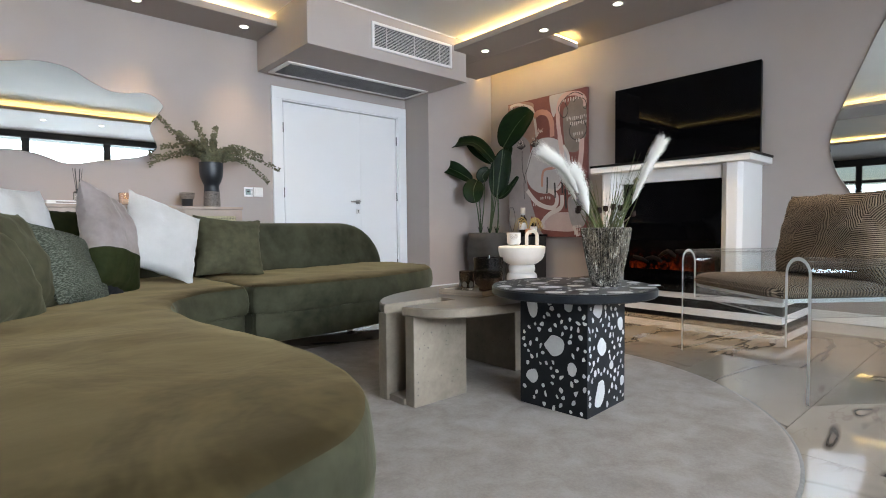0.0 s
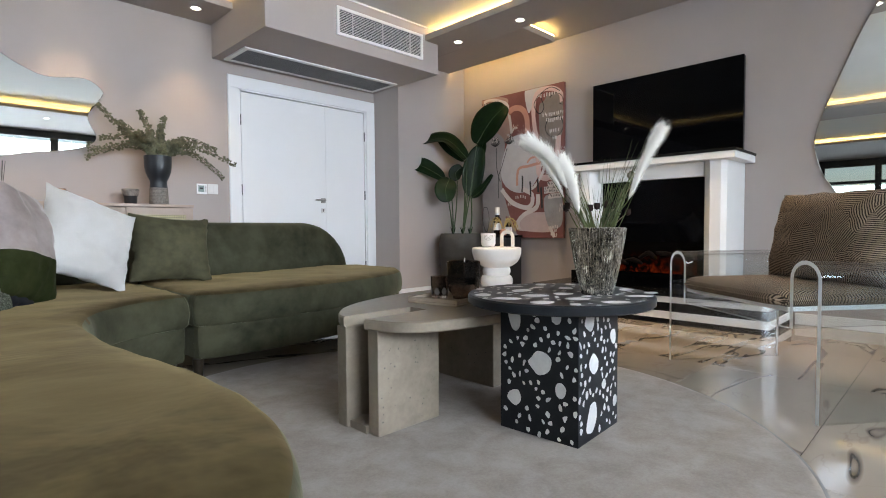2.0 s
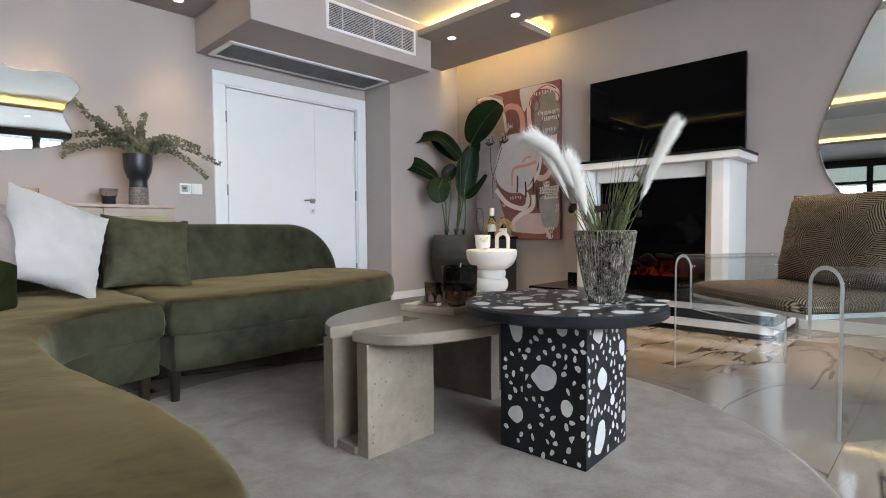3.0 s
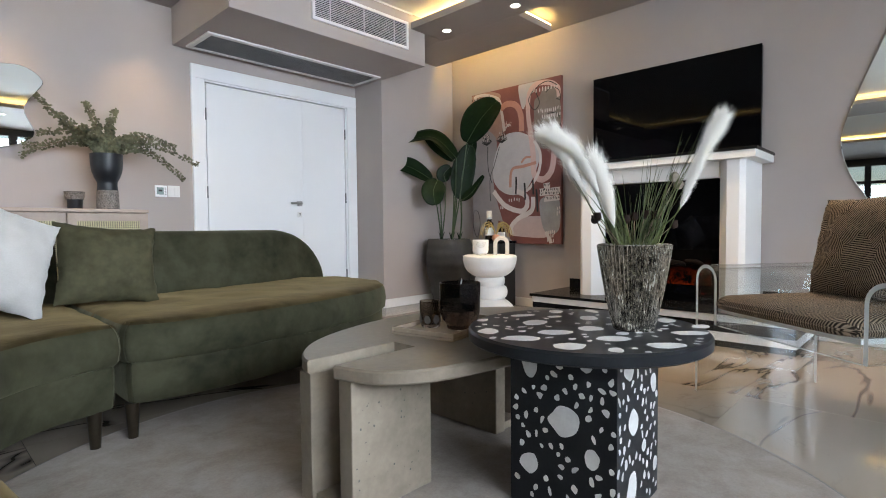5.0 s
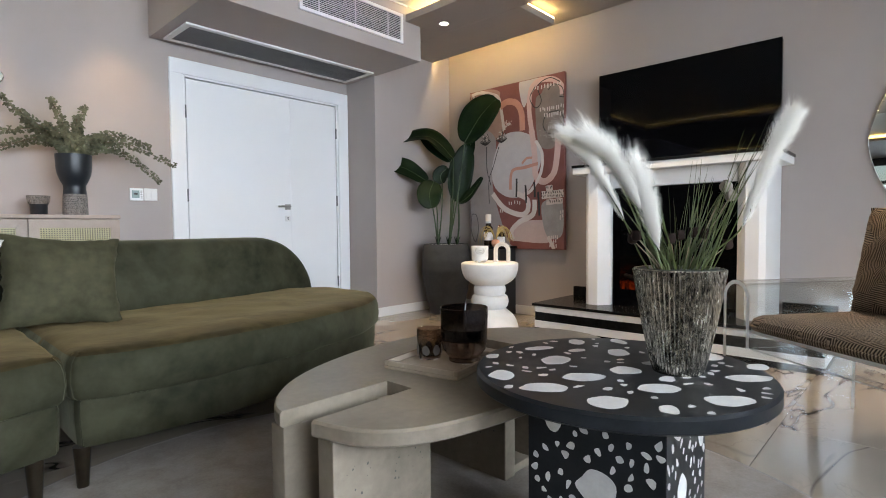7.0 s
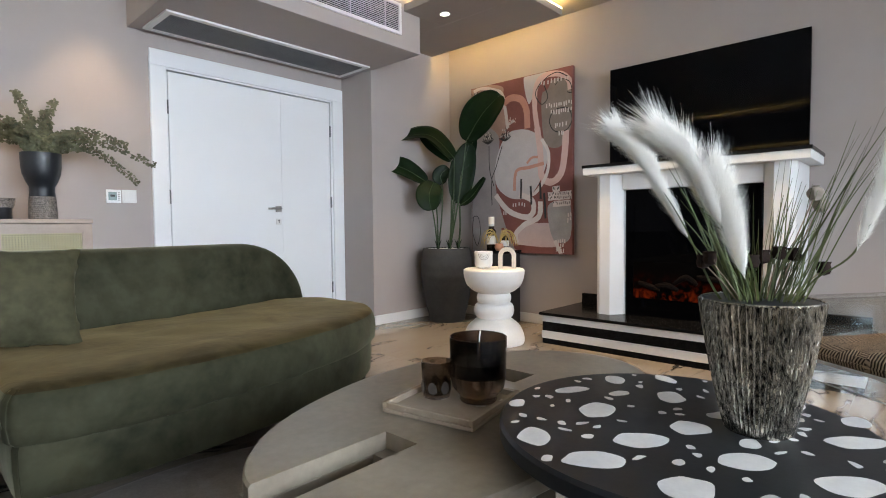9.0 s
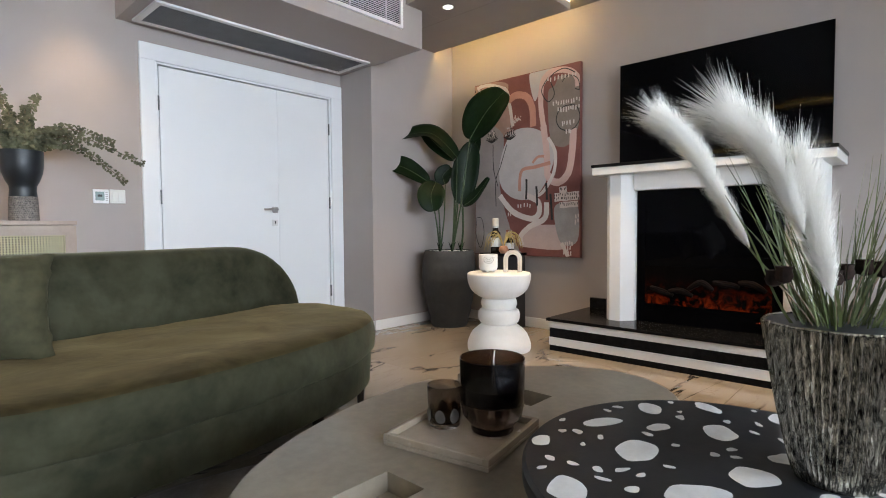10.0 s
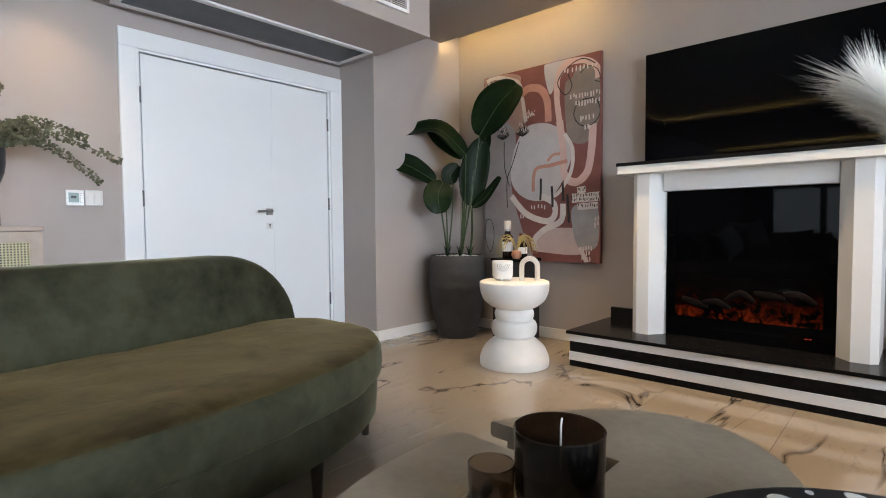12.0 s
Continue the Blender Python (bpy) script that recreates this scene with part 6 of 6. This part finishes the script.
pc = thing("ceramic_cup", "white ceramic footed cup with grey arch pattern", "cup", (ST[0] - 0.052, ST[1] + 0.058, 0.5622))
part("body", lathe([(0.050, 0.012), (0.060, 0.016), (0.068, 0.035), (0.069, 0.128), (0.067, 0.131), (0.063, 0.128), (0.062, 0.04), (0.0, 0.034)], 40), CLAYWHITE, pc, smooth=True)
for k in range(3):
    a = radians(90 + 120 * k)
    part("foot", lathe([(0.008, 0), (0.010, 0.0125)], 12, (0.045 * math.cos(a), 0.045 * math.sin(a), 0)), CLAYWHITE, pc, smooth=True)
for k, rr in enumerate((0.018, 0.030, 0.042)):
    pts = []
    for i in range(17):
        a = math.pi + math.pi * i / 16
        th = math.atan2(-0.655, -0.756) + rr * math.cos(a) / 0.0695
        pts.append((0.0694 * math.cos(th), 0.0694 * math.sin(th), 0.115 + rr * 1.1 * math.sin(a)))
    part("arch_line", tube(pts, 0.0016, 5), POPPY, pc, "grey-brown arch line")
ar = thing("arch_ornament", "glossy cream ceramic arch ornament on the plaster table", "ornament", (ST[0] + 0.056, ST[1] - 0.082, 0.5622), -49)
for nm, r0, r1, mat in (("outer_arch", 0.040, 0.062, CREAM), ("middle_arch", 0.0, 0.0, CREAM)):
    if r1 == 0:
        continue
    bm = bmesh.new()
    mid = (r0 + r1) / 2
    path = [(mid, 0, 0), (mid, 0, 0.05), (mid, 0, 0.095)] + [(mid * math.cos(a), 0, 0.095 + mid * math.sin(a)) for a in [math.pi * k / 14 for k in range(1, 14)]] + [(-mid, 0, 0.095), (-mid, 0, 0.05), (-mid, 0, 0)]
    part(nm, tube(path, 0.0155, 14), mat, ar, "cream glazed arch", True)
    for dr in (-0.0125, 0.0125):
        for sgn in (-1, 1):
            pth = [((mid + dr) * x / mid, -0.0105, z if i in (0, 1, 2) or i > 15 else 0.095 + (z - 0.095) * (mid + dr) / mid) for i, (x, y, z) in enumerate(path)]
        part("rib_line", tube(pth, 0.0045, 8), CREAM, ar, smooth=True)

stand = thing("black_stand", "black square display stand behind the plaster table", "stand", (4.72, 3.93, 0))
part("body", box(-0.13, 0.13, -0.14, 0.14, 0.01, 0.64, bevel=0.003), BLACKMATT, stand)
part("top", box(-0.14, 0.14, -0.15, 0.15, 0.6405, 0.665, bevel=0.003), BLACK, stand)
part("plinth", box(-0.115, 0.115, -0.125, 0.125, 0.0, 0.0098), BLACKMATT, stand)


def bottle(at, r, h, capmat, label):
    b = thing("bottle", label, "bottle", at)
    part("body", lathe([(r * 0.95, 0), (r, 0.004), (r, h * 0.58), (r * 0.55, h * 0.66), (r * 0.55, h * 0.72)], 28), SMOKEDARK, b, smooth=True)
    part("collar", lathe([(r * 0.62, h * 0.7205), (r * 0.62, h * 0.78)], 24), STEEL, b, smooth=True)
    part("cap", lathe([(r * 0.68, h * 0.7805), (r * 0.68, h * 0.99), (r * 0.62, h)], 24), capmat, b, smooth=True)
    part("label_bar", lathe([(r * 1.01, h * 0.18), (r * 1.01, h * 0.44)], 28), TRIM, b, "pale label band")


bottle((4.66, 3.97, 0.6655), 0.042, 0.30, CREAM, "dark glass bottle with a pale cap on the stand")
bottle((4.72, 3.87, 0.6655), 0.040, 0.20, AMBER, "small dark bottle with amber cap on the stand")
tp = thing("terracotta_pot", "small round terracotta pot with dried grass", "pot", (4.64, 3.87, 0.6655))
part("body", lathe([(0.022, 0), (0.036, 0.012), (0.042, 0.032), (0.034, 0.056), (0.020, 0.064), (0.017, 0.062), (0.0, 0.05)], 28), TERRACOTTA, tp, smooth=True)
rnd = random.Random(17)
for k in range(26):
    sgn = 1 if k % 3 else -1
    l = rnd.uniform(0.08, 0.17)
    dx = Vector((0.655, -0.756, 0)) * sgn * l + Vector((rnd.uniform(-.02, .02), rnd.uniform(-.02, .02), 0))
    pts = spline([(0, 0, 0.05), tuple(dx * 0.35 + Vector((0, 0, 0.15 + rnd.uniform(-.02, .03)))), tuple(dx * 0.8 + Vector((0, 0, 0.14 + rnd.uniform(-.03, .03)))), tuple(dx + Vector((0, 0, 0.05 + rnd.uniform(-.03, .05))))], 5)
    part("grass_stem", tube(pts, lambda u: 0.0012 + 0.0022 * u * (1 - u) * 3, 5), DRY, tp, "golden dried grass")


# ---------------------------------------------------------------- ribbed vase with pampas
VC = Vector((2.0, 1.332, 0.5055))


def ribbed_vase():
    v = thing("ribbed_vase", "fluted aged-silver vase on the terrazzo table", "vase", tuple(VC))
    prof = spline([(0.052, 0.0), (0.056, 0.004), (0.066, 0.05), (0.080, 0.12), (0.093, 0.20), (0.0985, 0.238)], 5)

    def flute(a, z):
        return 1 + 0.034 * math.cos(54 * a) * min(1, 8 * z / 0.24)

    part("body", lathe(prof, 324, ripple=flute), SILVERED, v, smooth=True)
    part("inner_wall", lathe([(0.0945, 0.2385), (0.092, 0.235), (0.084, 0.18), (0.05, 0.06)], 48), CERAMICBLACK, v, "dark inside", True)
    part("rim", tube([(0.0968 * math.cos(a), 0.0968 * math.sin(a), 0.2395) for a in [2 * math.pi * i / 60 for i in range(61)]], 0.0022, 6), SILVERED, v, "thin silvered rim", True)


def plume(parent, base, mid, tip, width, seed):
    """A feathery head: tufts of fine hairs set round the stalk, parting and drooping at their ends."""
    rnd = random.Random(seed)
    path = [Vector(q) for q in spline([tuple(base), tuple(mid), tuple(tip)], 12)]
    bm = bmesh.new()
    n = len(path)
    for _ in range(700):
        t = 0.80 * rnd.random() ** 0.9
        i = min(int(t * (n - 1)), n - 2)
        p = path[i].lerp(path[i + 1], t * (n - 1) - i)
        d = (path[i + 1] - path[i]).normalized()
        out = Vector((rnd.gauss(0, 1), rnd.gauss(0, 1), rnd.gauss(0, 1)))
        out = (out - d * out.dot(d)).normalized()
        reach = width * (0.16 + 0.84 * math.sin(math.pi * (0.06 + 0.62 * t))) * rnd.uniform(0.35, 1.15)
        along = 0.012 + reach * rnd.uniform(1.0, 1.7)
        droop = Vector((0, 0, -reach * rnd.uniform(0.0, 0.25)))
        for _ in range(16):
            o2 = (out + Vector((rnd.gauss(0, 0.24), rnd.gauss(0, 0.24), rnd.gauss(0, 0.24)))).normalized()
            k = rnd.uniform(0.7, 1.05)
            a = p + d * rnd.uniform(-0.008, 0.008)
            b = a + d * along * 0.55 * k + o2 * reach * 0.5 * k
            c = a + d * along * k + o2 * reach * 1.0 * k + droop
            s = d.cross(o2).normalized() * 0.0004
            v = [bm.verts.new(q) for q in (a - s, a + s, b + s, b - s, c)]
            bm.faces.new((v[0], v[1], v[2], v[3]))
            bm.faces.new((v[3], v[2], v[4]))
    part("plume", bm, PLUME, parent, "fluffy white plume")


def pampas():
    p = thing("pampas_grass", "white pampas plumes, reeds and seed heads in the ribbed vase", "dried flowers")
    mouth = VC + Vector((0, 0, 0.15))
    for base, mid, tip, w, sd in (((1.955, 1.445, 0.86), (1.935, 1.52, 1.01), (1.905, 1.572, 1.075), 0.037, 1),
                                  ((1.835, 1.357, 0.885), (1.785, 1.385, 0.975), (1.728, 1.43, 1.035), 0.044, 2),
                                  ((1.865, 1.328, 0.80), (1.85, 1.35, 0.90), (1.82, 1.37, 0.965), 0.047, 4),
                                  ((1.955, 1.19, 0.845), (2.005, 1.15, 0.99), (2.048, 1.117, 1.085), 0.033, 3)):
        plume(p, base, mid, tip, w, sd)
        part("stem", tube(spline([tuple(mouth), tuple(mouth.lerp(Vector(base), 0.55) + Vector((0, 0, 0.02))), base, mid], 8), 0.0016, 6), REED, p, smooth=True)
    rnd = random.Random(9)
    dirs = [Vector((-0.12, 0.10, 0.30)), Vector((-0.10, 0.03, 0.22)), Vector((-0.05, 0.13, 0.26)), Vector((0.0, -0.15, 0.30)), Vector((0.04, -0.20, 0.34)), Vector((0.02, -0.03, 0.25)), Vector((0.09, -0.06, 0.2)), Vector((-0.08, 0.09, 0.24))]
    for k in range(112):
        d = dirs[k % len(dirs)] * rnd.uniform(0.45, 1.0) + Vector((rnd.gauss(0, 0.020), rnd.gauss(0, 0.020), rnd.gauss(0, 0.02)))
        start = mouth + Vector((rnd.uniform(-.03, .03), rnd.uniform(-.03, .03), 0))
        edge = VC + Vector((d.x, d.y, 0)) * 0.35 + Vector((rnd.gauss(0, .012), rnd.gauss(0, .012), 0.25))
        end = VC + Vector((0, 0, 0.235)) + d
        pts = [Vector(q) for q in spline([tuple(start), tuple(edge), tuple(edge.lerp(end, 0.6) + Vector((0, 0, 0.01))), tuple(end)], 5)]
        bm = bmesh.new()
        side = d.cross(Vector((rnd.gauss(0, 1), rnd.gauss(0, 1), 0.3))).normalized()
        w0 = rnd.uniform(0.0012, 0.0032)
        cols = [[bm.verts.new(q + side * s * w0 * (1 - 0.85 * i / (len(pts) - 1))) for s in (-1, 1)] for i, q in enumerate(pts)]
        for a, b in zip(cols, cols[1:]):
            bm.faces.new((a[0], a[1], b[1], b[0]))
        part("reed_blade", bm, REED, p)

    def head(at, r, mat, name, seed):
        start = mouth + Vector((0, 0, 0.02))
        part("stem", tube(spline([tuple(start), tuple(start.lerp(Vector(at), 0.5) + Vector((0, 0, 0.012))), at], 6), 0.0012, 5), DRYSTEM, p)
        q = random.Random(seed)
        prof_ = [(0.002, -1.0), (0.55, -0.85), (0.95, -0.2), (0.98, 0.25), (0.7, 0.75), (0.35, 0.92), (0.45, 1.1), (0.05, 1.05)] if name == "poppy_head" else [(0.05, -1.0), (0.75, -0.7), (0.98, 0.0), (0.8, 0.7), (0.95, 1.15), (0.6, 0.8), (0.02, 0.4)]
        part(name, lathe([(r * a, r * b) for a, b in prof_], 14, at, ripple=lambda a, z: 1 + 0.08 * math.cos(4 * a)), mat, p, smooth=True)

    for i, at in enumerate(((1.955, 1.335, 0.815), (1.985, 1.325, 0.822), (2.01, 1.305, 0.828), (2.03, 1.285, 0.825), (1.90, 1.40, 0.815), (1.885, 1.385, 0.822), (2.06, 1.245, 0.80))):
        head(at, 0.0115, SEED, "seed_head", i)
    for i, at in enumerate(((2.13, 1.268, 0.938), (2.138, 1.260, 0.917))):
        head(at, 0.0145, POPPY, "poppy_head", 40 + i)


DRYSTEM = surface("dry_stem", (0.16, 0.11, 0.07), (0.26, 0.19, 0.13), 30, 0.8, bump=0.1)
ribbed_vase()
pampas()


# ---------------------------------------------------------------- floor tiles
setting("floor", box(LEFTW - 0.15, TVW + 0.15, BACKW - 0.15, 6.3, -0.12, -0.012), GROUT, "glossy cream marble tile floor with dark veins", "floor")
FLOOR = bpy.data.objects["floor"]


def tile_piece(depth):
    bm = box(0.001, 1.199, 0.001, depth - 0.001, -0.0118, 0.0)
    me = bpy.data.meshes.new("tile")
    bmesh.ops.recalc_face_normals(bm, faces=bm.faces)
    bm.to_mesh(me)
    bm.free()
    me.materials.append(MARBLE)
    return me


whole_tile, cut_tile = tile_piece(0.6), tile_piece(0.25)
for j in range(-2, 11):
    for i in range(12):
        t = new("tile", whole_tile if j > -2 else cut_tile)
        t.parent = FLOOR
        t.location = (-8.74 + i * 1.2, max(-1.05 + j * 0.6, BACKW), 0)
